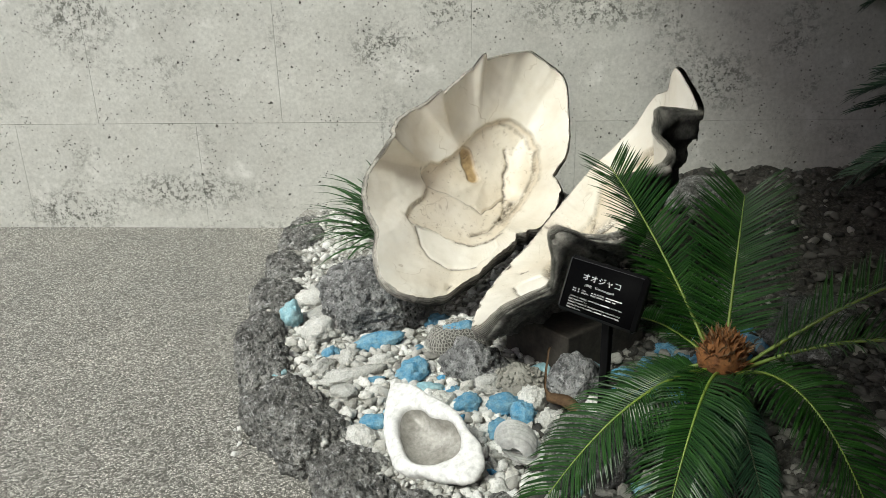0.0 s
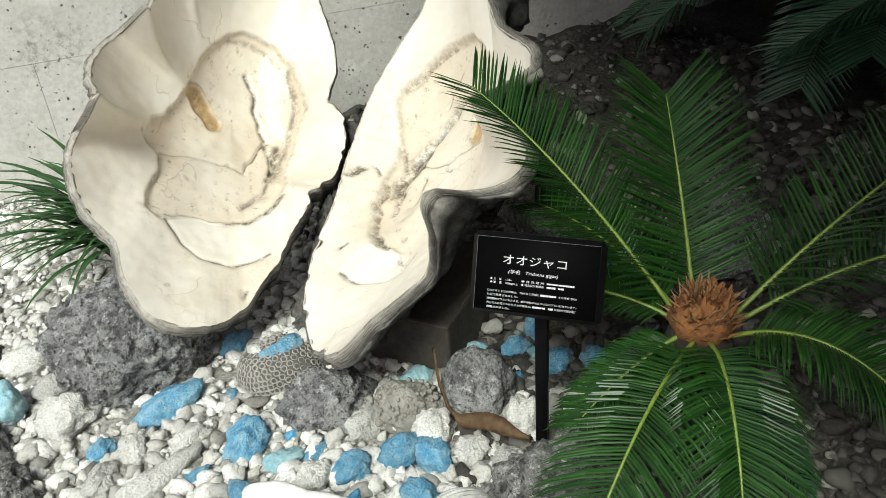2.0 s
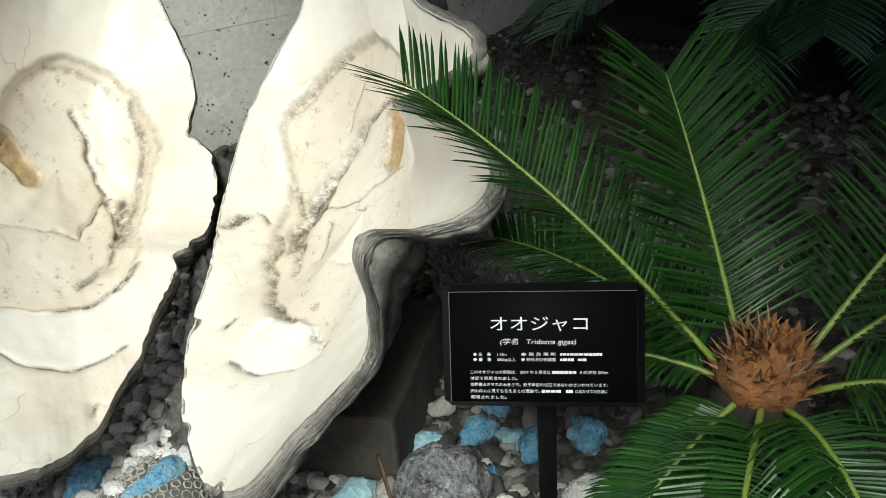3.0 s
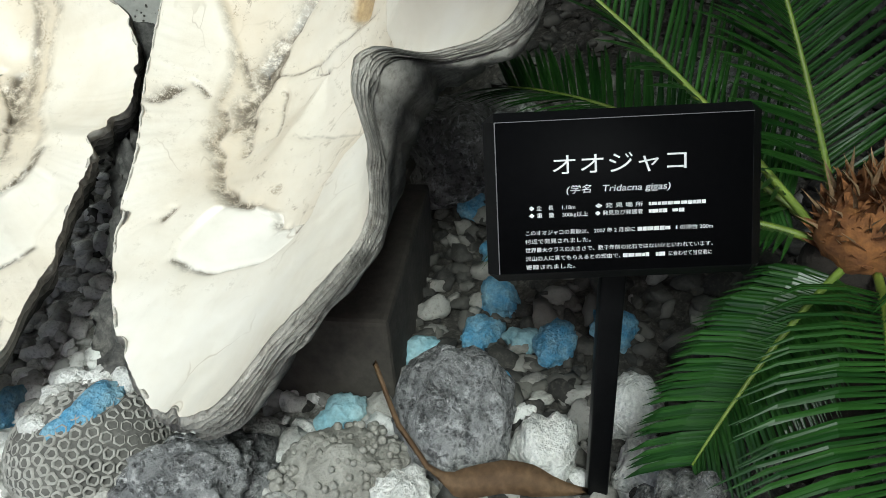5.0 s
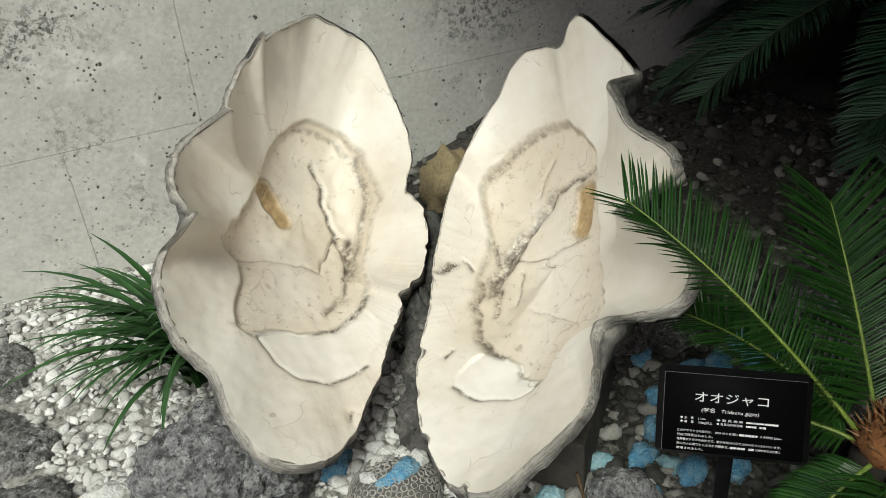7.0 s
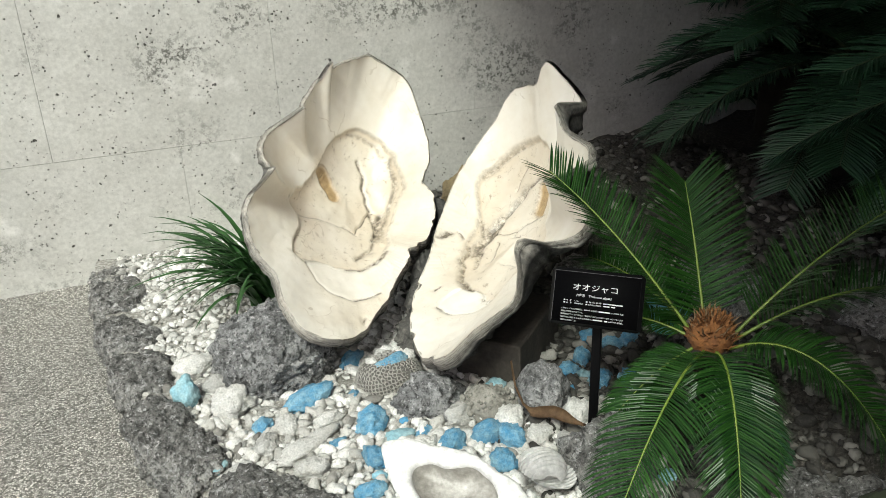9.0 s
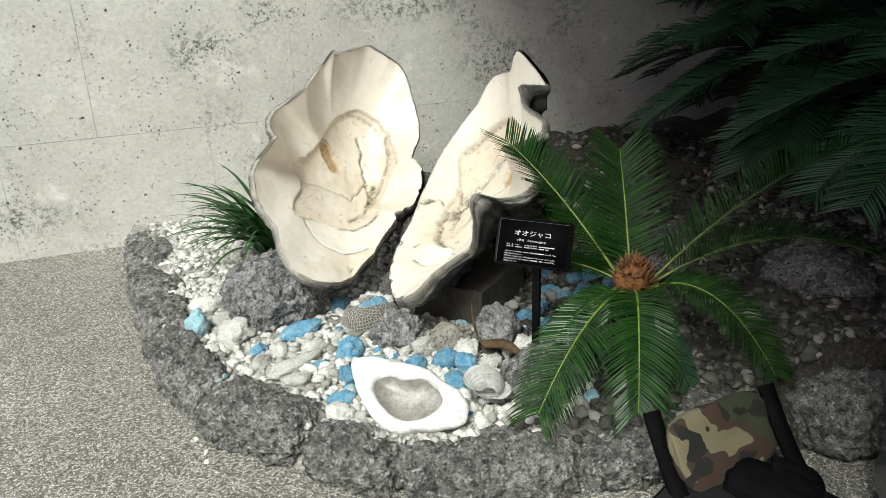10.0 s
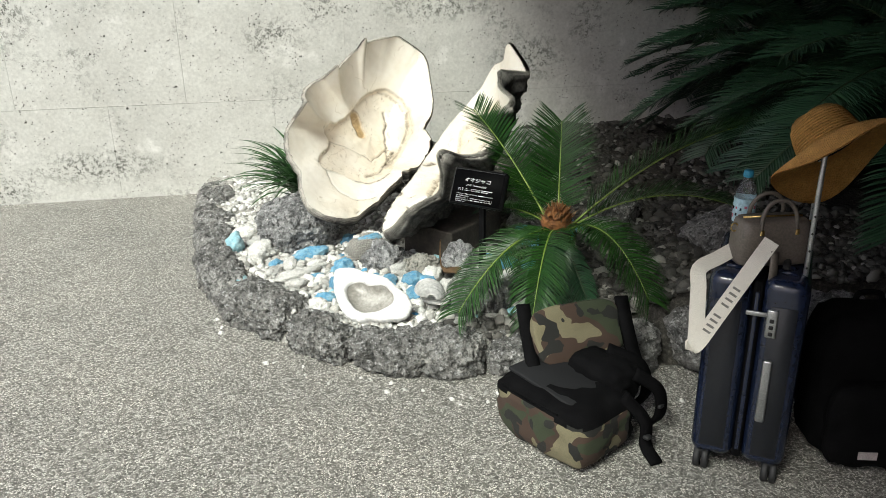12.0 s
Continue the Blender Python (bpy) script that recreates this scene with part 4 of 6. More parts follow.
build_coral_lump()
BLUES = [(-0.127, 2.762, 0.085, 0.042, 0.034, 25, 0), (-0.292, 2.682, 0.034, 0.028, 0.026, 60, 0), (0.017, 2.55, 0.060, 0.042, 0.036, 50, 0), (0.067, 2.95, 0.045, 0.03, 0.03, 30, 0),
         (0.079, 2.463, 0.048, 0.024, 0.020, 5, 1), (0.15, 2.45, 0.036, 0.022, 0.018, 40, 0), (0.209, 2.362, 0.04, 0.034, 0.032, 30, 0), (0.316, 2.36, 0.055, 0.038, 0.034, 15, 0),
         (0.382, 2.325, 0.05, 0.04, 0.034, 70, 0), (0.309, 2.235, 0.045, 0.04, 0.03, 100, 0), (-0.02, 2.39, 0.03, 0.05, 0.03, 20, 0), (-0.073, 2.27, 0.048, 0.028, 0.026, 10, 0),
         (-0.452, 2.556, 0.034, 0.03, 0.024, 50, 1), (0.017, 2.744, 0.028, 0.02, 0.018, 80, 0), (-0.104, 2.501, 0.03, 0.02, 0.018, 20, 0), (-0.496, 2.931, 0.038, 0.045, 0.058, 20, 1),
         (0.447, 2.581, 0.038, 0.03, 0.026, 10, 1), (0.72, 2.58, 0.06, 0.04, 0.034, 20, 0), (0.80, 2.62, 0.055, 0.04, 0.035, 70, 0), (0.88, 2.70, 0.05, 0.045, 0.035, 10, 0), (0.94, 2.84, 0.05, 0.04, 0.03, 40, 0),
         (0.78, 2.47, 0.06, 0.04, 0.04, 15, 0), (0.86, 2.42, 0.05, 0.045, 0.04, 80, 0), (1.12, 2.62, 0.05, 0.04, 0.03, 30, 0), (0.62, 2.62, 0.05, 0.03, 0.03, 150, 1), (0.92, 2.62, 0.05, 0.04, 0.035, 140, 0), (0.76, 2.52, 0.04, 0.03, 0.028, 130, 1),
         (0.98, 2.60, 0.05, 0.035, 0.04, 20, 0), (1.05, 2.67, 0.055, 0.04, 0.04, 70, 0), (1.08, 2.55, 0.05, 0.04, 0.04, 120, 0), (1.00, 2.71, 0.045, 0.035, 0.035, 150, 0), (1.14, 2.69, 0.05, 0.04, 0.035, 40, 0), (1.16, 2.55, 0.045, 0.035, 0.035, 95, 0)]
for i, (x, y, sx, sy, sz, turn, pale) in enumerate(BLUES):
    small = 0.78 if x > 0.6 else 1.02
    rock("blue_stone", (x, y), (sx * small, sy * small, sz * small * 1.08), 60 + i, PALEBLUE if pale else BLUE, "pale turquoise coral stone" if pale else "bright blue painted coral stone", "stone", turn, 0.32, 4, 0.13, "blue stones", 0.75)
WHITES = [(-0.448, 3.125, 0.075, 0.055, 0.045, 20), (-0.362, 2.829, 0.066, 0.060, 0.055, 0), (-0.397, 2.975, 0.05, 0.045, 0.035, 40), (-0.189, 2.52, 0.115, 0.034, 0.032, 30),
          (-0.097, 2.176, 0.04, 0.045, 0.04, 60), (0.219, 2.665, 0.045, 0.04, 0.03, 20), (0.61, 2.33, 0.05, 0.045, 0.05, 30), (0.41, 2.39, 0.055, 0.045, 0.04, 50), (0.264, 2.47, 0.045, 0.035, 0.035, 10),
          (-0.30, 2.58, 0.05, 0.035, 0.03, 70), (-0.10, 2.62, 0.05, 0.03, 0.03, 15), (-0.22, 2.64, 0.045, 0.035, 0.03, 120), (0.12, 2.37, 0.05, 0.035, 0.035, 30), (0.46, 2.30, 0.04, 0.035, 0.03, 0), (0.52, 2.22, 0.05, 0.04, 0.035, 90),
          (-0.40, 2.48, 0.06, 0.04, 0.03, 20), (-0.20, 2.42, 0.055, 0.035, 0.03, 160), (0.68, 2.22, 0.05, 0.04, 0.04, 10), (0.75, 2.30, 0.045, 0.045, 0.05, 50), (0.33, 2.62, 0.04, 0.03, 0.03, 0)]
for i, (x, y, sx, sy, sz, turn) in enumerate(WHITES):
    rock("white_stone", (x, y), (sx, sy, sz), 90 + i, CORALSTONE, "bleached white coral stone", "stone", turn, 0.34, 4, 0.14, "white stones", 0.7)


def build_gravel():
    """Loose coral pieces over the bed: white by the clam and the wall, grey rubble under the palms with their shade in
    its tones.
    """
    shapes = []
    for k in range(10):
        bm = stone((1.0, 0.62 + 0.25 * random.random(), 0.6), 130 + k, 0.5, 2, 0.3)
        bm.verts.ensure_lookup_table()
        shapes.append((np.array([v.co[:] for v in bm.verts]), np.array([[v.index for v in f.verts] for f in bm.faces])))
        bm.free()
    rng = np.random.default_rng(5)

    def scatter(name, spots, material, label):
        vs, fs, base = [], [], 0
        for x, y, z, r in spots:
            V, Fc = shapes[rng.integers(len(shapes))]
            e = Euler(rng.uniform(-0.5, 0.5, 2).tolist() + [rng.uniform(0, 6.28)])
            M3 = np.array(e.to_matrix())
            vs.append((V * r * np.array([1, rng.uniform(0.7, 1.1), rng.uniform(0.7, 1.2)])) @ M3.T + np.array([x, y, z]))
            fs.append(Fc + base)
            base += len(V)
        me = bpy.data.meshes.new(name)
        me.from_pydata(np.concatenate(vs).tolist(), [], np.concatenate(fs).tolist())
        me.materials.append(material)
        me.polygons.foreach_set("use_smooth", [True] * len(me.polygons))
        tagged(new(name, me), label, "gravel", kind="stuff")

    white, grey = [], []
    n = 0
    while n < 17000:
        x, y = rng.uniform(-0.85, 2.4), rng.uniform(1.6, 4.33)
        inside = y - bed_front(x)
        if inside < 0.06 or y < bed_front(max(x - 0.11, -0.80)):
            continue
        n += 1
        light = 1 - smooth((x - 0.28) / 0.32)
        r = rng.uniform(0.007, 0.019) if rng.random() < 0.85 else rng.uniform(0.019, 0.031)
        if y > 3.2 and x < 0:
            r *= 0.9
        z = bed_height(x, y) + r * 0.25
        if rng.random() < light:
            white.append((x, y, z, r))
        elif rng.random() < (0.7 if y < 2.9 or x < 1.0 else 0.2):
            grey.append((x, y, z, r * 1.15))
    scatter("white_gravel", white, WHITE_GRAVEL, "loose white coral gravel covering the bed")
    scatter("grey_gravel", grey, GREY_GRAVEL, "grey coral rubble under the palms, darkened for their shade")
    # larger pieces, sticks of coral and pale pebbles, in front of the clam
    big, dull, chips = [], [], []
    taken = [(x, y, max(sx, sy)) for x, y, sx, sy, *_ in BLUES + WHITES] + [(0.125, 2.10, 0.17), (0.225, 2.57, 0.09), (0.54, 2.44, 0.09), (0.155, 2.79, 0.10), (-0.19, 3.0, 0.17), (0.55, 2.06, 0.10), (0.345, 2.12, 0.07), (0.378, 2.475, 0.07)]
    tries = 0
    while tries < 9000:
        tries += 1
        x, y = rng.uniform(-0.62, 0.72), rng.uniform(1.95, 3.3)
        r = rng.uniform(0.016, 0.034) if y < 2.8 else rng.uniform(0.013, 0.022)
        if y - bed_front(x) < 0.16 + r or (y > 2.75 and x > -0.30 and x < 0.62):
            continue
        if any((x - a) ** 2 + (y - b) ** 2 < (0.82 * (r + q)) ** 2 for a, b, q in taken):
            continue
        taken.append((x, y, r))
        spot = (x, y, bed_height(x, y) + r * 0.42, r)
        pick = rng.random()
        if pick < 0.07 and x > -0.3:
            chips.append(spot)
        elif pick < 0.20 + 0.5 * smooth((x - 0.3) / 0.25):
            dull.append(spot)
        else:
            big.append(spot)
    shapes = []
    for k in range(14):
        bm = stone((1.0, 0.5 + 0.35 * random.random(), 0.55 + 0.2 * random.random()), 230 + k, 0.42, 3, 0.16)
        bm.verts.ensure_lookup_table()
        shapes.append((np.array([v.co[:] for v in bm.verts]), np.array([[v.index for v in f.verts] for f in bm.faces])))
        bm.free()
    scatter("coral_pebbles", big, PALE_PEBBLE, "white coral pebbles and sticks on the bed")
    scatter("grey_pebbles", dull, DULL_PEBBLE, "grey coral pebbles among the white ones")
    scatter("blue_chips", chips, BLUE_CHIP, "small blue painted coral chips")
    # crumbs of coral fallen on the paving
    spots = []
    for _ in range(60):
        x = rng.uniform(-0.7, 1.6)
        spots.append((x, bed_front(x) - rng.uniform(0.10, 0.22) - 0.04, 0.002, rng.uniform(0.004, 0.012)))
    scatter("fallen_crumbs", spots, WHITE_GRAVEL, "white coral crumbs fallen on the paving")


build_gravel()


def build_brain_coral():
    ob = thing("brain_coral", pose(0.155, 2.79, 0.10), "round grey brain coral with honeycomb pits", "coral")
    bm = stone((0.115, 0.105, 0.088), 171, 0.05, 4, 0.01)
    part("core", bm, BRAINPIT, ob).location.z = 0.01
    rng = random.Random(4)
    ro, ri, n = 0.0088, 0.0058, 260
    cells = []
    for _ in range(5):
        bm = bmesh.new()
        outer, top, inn = [], [], []
        for s in range(6):
            b = s * math.pi / 3 + rng.uniform(-0.25, 0.25)
            w = Vector((math.cos(b), math.sin(b), 0))
            outer.append(bm.verts.new(w * ro * 1.10 - Vector((0, 0, 0.004))))
            top.append(bm.verts.new(w * ro * 0.92 + Vector((0, 0, 0.0015))))
            inn.append(bm.verts.new(w * ri * rng.uniform(0.85, 1.1) - Vector((0, 0, 0.003))))
        for s in range(6):
            t = (s + 1) % 6
            bm.faces.new((outer[s], outer[t], top[t], top[s]))
            bm.faces.new((top[s], top[t], inn[t], inn[s]))
        cells.append(mesh_of("cell", bm, BRAIN))
    for k in range(n):
        zc = 1 - (k + 0.5) / n * 1.25
        a = k * 2.39996
        rr = math.sqrt(max(0, 1 - zc * zc))
        d = Vector((rr * math.cos(a), rr * math.sin(a), zc))
        cell = new("cell", rng.choice(cells))
        cell.parent = ob
        cell.matrix_basis = Matrix.Translation((d.x * 0.117, d.y * 0.107, d.z * 0.09 + 0.01)) @ d.to_track_quat("Z", "Y").to_matrix().to_4x4() @ pose(0, 0, 0, 0, 0, rng.uniform(0, 360))
    rock("blue_stone", (0.165, 2.775, 0.172), (0.058, 0.028, 0.022), 75, BLUE, "bright blue painted stone lying on brain coral", "stone", 15, 0.3, 4, 0.1, "blue stones")
    for i, (x, y) in enumerate(((0.14, 2.84), (0.20, 2.83), (0.23, 2.80), (0.10, 2.80), (0.17, 2.86))):
        rock("white_stone", (x, y, 0.17), (0.026, 0.020, 0.018), 110 + i, CORALSTONE, "small white coral stone on brain coral", "stone", 40 * i, 0.35, 3, 0.1, "white stones", 0.5)


build_brain_coral()


# ---- small shells ----
def build_small_shells():
    ob = thing("white_clam_shell", pose(0.125, 2.10, 0.185, 24, -6, -26), "bleached white clam half with grey hollow, lying face up", "shell")
    # outer edge (angle, reach, rise), then the edge of the hollow
    table = [(-167, 0.157, 0.004), (-140, 0.141, -0.010), (-118, 0.141, 0.010), (-100, 0.130, -0.006), (-84, 0.124, 0.006), (-64, 0.136, -0.006), (-48, 0.162, 0.004), (-34, 0.194, 0.0), (-18, 0.187, -0.004), (-4, 0.157, 0.004),
             (23, 0.101, 0.010), (60, 0.092, 0.016), (95, 0.105, 0.018), (122, 0.146, 0.016), (137, 0.222, 0.014), (147, 0.258, 0.010), (168, 0.197, 0.008)]
    inner = [(-170, 0.112), (-150, 0.098), (-130, 0.095), (-110, 0.096), (-92, 0.097), (-70, 0.097), (-51, 0.096), (-20, 0.098), (2, 0.084), (30, 0.068), (64, 0.062), (95, 0.058), (125, 0.072), (140, 0.118), (154, 0.146)]
    na = 150
    ang = [-180 + 360 * i / na for i in range(na)]
    outer = [(ring_value(table, a, 1), ring_value(table, a, 2), 1 + 0.022 * noise.noise(Vector((math.cos(radians(a)) * 8, math.sin(radians(a)) * 8, 1))) + 0.018 * noise.noise(Vector((math.cos(radians(a)) * 19, math.sin(radians(a)) * 19, 4)))) for a in ang]
    lip = [ring_value(inner, a, 1) for a in ang]

    def loop_of(f, z, rise=1.0):
        """f below 1 lies inside the hollow, 1 on its edge, 2 on the outer edge."""
        ring = []
        for a, (r, up, k), q in zip(ang, outer, lip):
            d = q * f if f <= 1 else q + (r * k - q) * (f - 1)
            ring.append((d * math.cos(radians(a)), d * math.sin(radians(a)), z + up * rise * max(f - 0.8, 0) / 1.2))
        return ring

    def sheet(rings):
        bm = bmesh.new()
        vr = [[bm.verts.new(p) for p in ring] for ring in rings]
        for p, q in zip(vr, vr[1:]):
            for i in range(na):
                bm.faces.new((p[i], p[(i + 1) % na], q[(i + 1) % na], q[i]))
        return bm

    bm = sheet([loop_of(f, z) for f, z in ((0.985, -0.012), (1.0, -0.002), (1.06, 0.005), (1.25, 0.010), (1.5, 0.009), (1.8, 0.003), (1.95, -0.003), (2.0, -0.009), (1.97, -0.020), (1.8, -0.040), (1.3, -0.068), (0.6, -0.085), (0.02, -0.088))])
    part("shell_half", bm, WHITESHELL, ob)
    bm = sheet([loop_of(f, z) for f, z in ((0.02, -0.052), (0.3, -0.050), (0.6, -0.044), (0.82, -0.034), (0.95, -0.020), (0.99, -0.008))])
    for v in bm.verts:
        v.co.z += 0.006 * noise.noise(v.co * 22)
    part("hollow", bm, SHELLSCAR, ob, "smooth grey inner hollow")
    # ribbed shell: two banded halves, the upper one domed over the lower
    ob = thing("ribbed_shell", pose(0.352, 2.085, 0.175, 0, 8, -88), "small white ribbed clam shell beside the larger one", "shell")
    for dome, at in ((1.0, (0, 0, 0.012)), (-0.45, (0.022, 0.018, 0.004))):
        bm = bmesh.new()
        cols = []
        for i in range(85):
            f = -1 + 2 * i / 84
            bell = math.sqrt(max(1 - (0.98 * f) ** 2, 0.0)) ** 0.8
            rib = abs(math.sin(f * math.pi * 4.5)) ** 0.6
            rad = 0.058 * bell * (0.88 + 0.12 * rib)
            cols.append([bm.verts.new((0.050 * f + 0.012 * math.cos(a) + at[0], rad * math.cos(a) * 1.05 + at[1], rad * math.sin(a) * dome + at[2])) for a in (math.pi * k / 20 for k in range(21))])
        for a, b in zip(cols, cols[1:]):
            for j in range(20):
                bm.faces.new((a[j], b[j], b[j + 1], a[j + 1]))
        bmesh.ops.solidify(bm, geom=bm.faces[:], thickness=0.003)
        part("shell_half", bm, WHITESHELL, ob)


build_small_shells()


# ---- sign ----
def text_part(body, size, x, z, parent, name="lettering", shear=0.0, extrude=0.0004):
    cu = bpy.data.curves.new(name, "FONT")
    cu.body, cu.size, cu.extrude, cu.shear = body, size, extrude, shear
    tmp = new(name, cu)
    dg = bpy.context.evaluated_depsgraph_get()
    me = bpy.data.meshes.new_from_object(tmp.evaluated_get(dg))
    bpy.data.objects.remove(tmp)
    me.materials.clear()
    me.materials.append(LETTER)
    w = max((v.co.x for v in me.vertices), default=0) - min((v.co.x for v in me.vertices), default=0)
    ob = new(name, me)
    ob.parent = parent
    ob.matrix_basis = pose(x - w / 2, -0.0146, z, 90, 0, 0)
    return ob


def build_sign():
    # local axes: x along the face, y into the board, z up
    ob = thing("museum_sign", pose(0.590, 2.226, 0.0, 0, 0, -41.0), "black plastic label board with white Japanese text on a post", "sign")
    W, H, zc = 0.243, 0.186, 0.574
    bm = box(W, 0.030, H, (0, 0.002, zc), 0.0095, 1)
    board = part("board", bm, SIGNSIDE, ob, smooth=False)
    part("face", box(W - 0.020, 0.004, H - 0.020, (0, -0.0125, zc), 0.001, 1), SIGN, board, "glossy black face")
    for sx, sz, x, z in ((W - 0.02, 0.0009, 0, zc + H / 2 - 0.010), (0.0009, H - 0.02, -W / 2 + 0.010, zc)):
        part("edge_line", box(sx, 0.0012, sz, (x, -0.0146, z)), GREYEDGE, board, smooth=False)
    part("post", box(0.026, 0.022, 0.47, (0.003, 0.022, 0.30), 0.003, 2), SIGNSIDE, ob)
    text_part("\u30aa\u30aa\u30b8\u30e3\u30b3", 0.0243, -0.006, zc + 0.040, board, "title")
    text_part("(\u5b66\u540d   Tridacna gigas)", 0.0100, -0.006, zc + 0.0185, board, "subtitle", 0.15)

    def bars(z, x0, x1, h, seed, gap=0.25):
        rng = random.Random(seed)
        x = x0
        while x < x1:
            w = rng.uniform(0.0025, 0.0065)
            w = min(w, x1 - x)
            if rng.random() > gap * 0.35 and w > 0.001:
                part("print_bar", box(w * 0.86, 0.0012, h * rng.uniform(0.75, 1.0), (x + w / 2, -0.0146, z)), LETTER, board, smooth=False)
            x += w
    def line(body, x0, x1, z, size=0.0056):
        t = text_part(body, size, 0.0, z, board, "print_line")
        wide = max(v.co.x for v in t.data.vertices)
        for v in t.data.vertices:
            v.co.x *= (x1 - x0) / wide
        t.matrix_basis = pose(x0, -0.0146, z, 90, 0, 0)
    line("\u25c6 \u5168\u3000\u9577\u3000 1.18m", -0.084, -0.043, zc + 0.001)
    line("\u25c6 \u91cd\u3000\u91cf\u3000 300kg\u4ee5\u4e0a", -0.084, -0.032, zc - 0.007)
    line("\u25c6 \u767a \u898b \u5834 \u6240", -0.026, 0.016, zc + 0.001)
    line("\u25c6 \u767a\u898b\u53ca\u3073\u767a\u6398\u8005", -0.026, 0.016, zc - 0.007)
    bars(zc + 0.003, 0.021, 0.074, 0.0042, 31)
    bars(zc - 0.005, 0.021, 0.053, 0.0042, 32)
    line("\u3053\u306e\u30aa\u30aa\u30b8\u30e3\u30b3\u306e\u8c9d\u6bbb\u306f\u3001 2007 \u5e74 2 \u6708\u9803\u306b", -0.088, 0.009, zc - 0.026)
    bars(zc - 0.024, 0.011, 0.046, 0.0044, 33)
    line("\u306e\u6c96\u5408 200m", 0.048, 0.077, zc - 0.026)
    line("\u4ed8\u8fd1\u3067\u767a\u898b\u3055\u308c\u307e\u3057\u305f\u3002", -0.088, -0.030, zc - 0.0355)
    line("\u4e16\u754c\u6700\u5927\u30af\u30e9\u30b9\u306e\u5927\u304d\u3055\u3067\u3001\u6570\u5343\u5e74\u524d\u306e\u5316\u77f3\u3067\u306f\u306a\u3044\u304b\u3068\u3044\u308f\u308c\u3066\u3044\u307e\u3059\u3002", -0.088, 0.077, zc - 0.045)
    line("\u6ca2\u5c71\u306e\u4eba\u306b\u898b\u3066\u3082\u3089\u3048\u308b\u3068\u306e\u7406\u7531\u3067\u3001", -0.088, -0.004, zc - 0.0545)
    bars(zc - 0.0525, -0.002, 0.036, 0.0044, 34)
    line("\u306b\u5408\u308f\u305b\u3066\u5f53\u7a7a\u6e2f\u306b", 0.038, 0.076, zc - 0.0545)
    line("\u5bc4\u8d08\u3055\u308c\u307e\u3057\u305f\u3002", -0.088, -0.044, zc - 0.064)

    # the board is lower than it is drawn above and leans back on its post
    lean = pose(0, -0.006, zc, -24, 0, 0) @ Matrix.Diagonal((1.035, 1.0, 0.84, 1)) @ Matrix.Translation((0, 0, -zc))
    for ob in [board, *board.children]:
        low = Matrix.Translation((0, 0, -0.014 if ob.name.split(".")[0] in ("title", "subtitle", "print_line", "print_bar") else 0))
        ob.data.transform(lean @ low @ ob.matrix_basis)
        ob.matrix_basis = Matrix.Identity(4)


build_sign()


# ---- sago palms ----
def frond(palm, base, tip, arch, leaf, pairs, seed, mat=None, vee=22.0, width=0.0036, r=0.0055, twist=0.0, droop=0.12):
    """A sago leaf: an arched stalk with narrow leaflets on both sides."""
    mat = mat or FROND
    rng = random.Random(seed)
    b, t = Vector(base), Vector(tip)
    mid = (b + t) / 2 + Vector((0, 0, arch))
    N = 26

    def at(f):
        return (1 - f) ** 2 * b + 2 * f * (1 - f) * mid + f * f * t

    def along(f):
        return (2 * (1 - f) * (mid - b) + 2 * f * (t - mid)).normalized()
    bm = bmesh.new()
    for k in range(pairs):
        f = 0.10 + 0.90 * (k + 0.5) / pairs
        d = along(f)
        side = d.cross(Vector((0, 0, 1)))
        if side.length < 0.1:
            side = Vector((1, 0, 0))
        side.normalize()
        nrm = side.cross(d)
        if twist:
            rot = Matrix.Rotation(radians(twist), 3, d)
            side, nrm = rot @ side, rot @ nrm
        L = leaf * (0.35 + 0.65 * math.sin(math.pi * min(max(0.10 + 0.74 * f, 0), 1)) ** 0.8)
        fw = radians(20 + 22 * f * f + rng.uniform(-3, 3))
        for sg in (1, -1):
            ve = radians(vee + rng.uniform(-6, 6))
            out = (math.cos(fw) * (sg * side * math.cos(ve) + nrm * math.sin(ve)) + math.sin(fw) * d).normalized()
            p0 = at(f) + d * rng.uniform(-0.001, 0.001)
            wd = (d - out * d.dot(out)).normalized() * width
            LL = L * rng.uniform(0.92, 1.05)
            sag = nrm * 0.6 + Vector((0, 0, 0.6))
            p1 = p0 + out * LL * 0.36 - sag * LL * droop * 0.06
            p3 = p0 + out * LL * 0.74 - sag * LL * droop * 0.42
            p2 = p0 + out * LL - sag * LL * droop
            lift = (out.cross(wd)).normalized() * width * 0.35
            v = [bm.verts.new(p) for p in (p0 - wd * 0.7, p0 + lift, p0 + wd * 0.7, p1 - wd, p1 + lift, p1 + wd, p3 - wd * 0.8, p3 + lift, p3 + wd * 0.8, p2)]
            for q in ((0, 1, 4, 3), (1, 2, 5, 4), (3, 4, 7, 6), (4, 5, 8, 7), (6, 7, 9), (7, 8, 9)):
                bm.faces.new([v[k] for k in q])
    fr = part("frond", bm, mat, palm, smooth=False)
    pts = [at(i / N) for i in range(N + 1)]
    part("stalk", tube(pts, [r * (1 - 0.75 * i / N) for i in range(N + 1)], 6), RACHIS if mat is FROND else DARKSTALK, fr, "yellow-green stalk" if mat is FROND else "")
    return fr


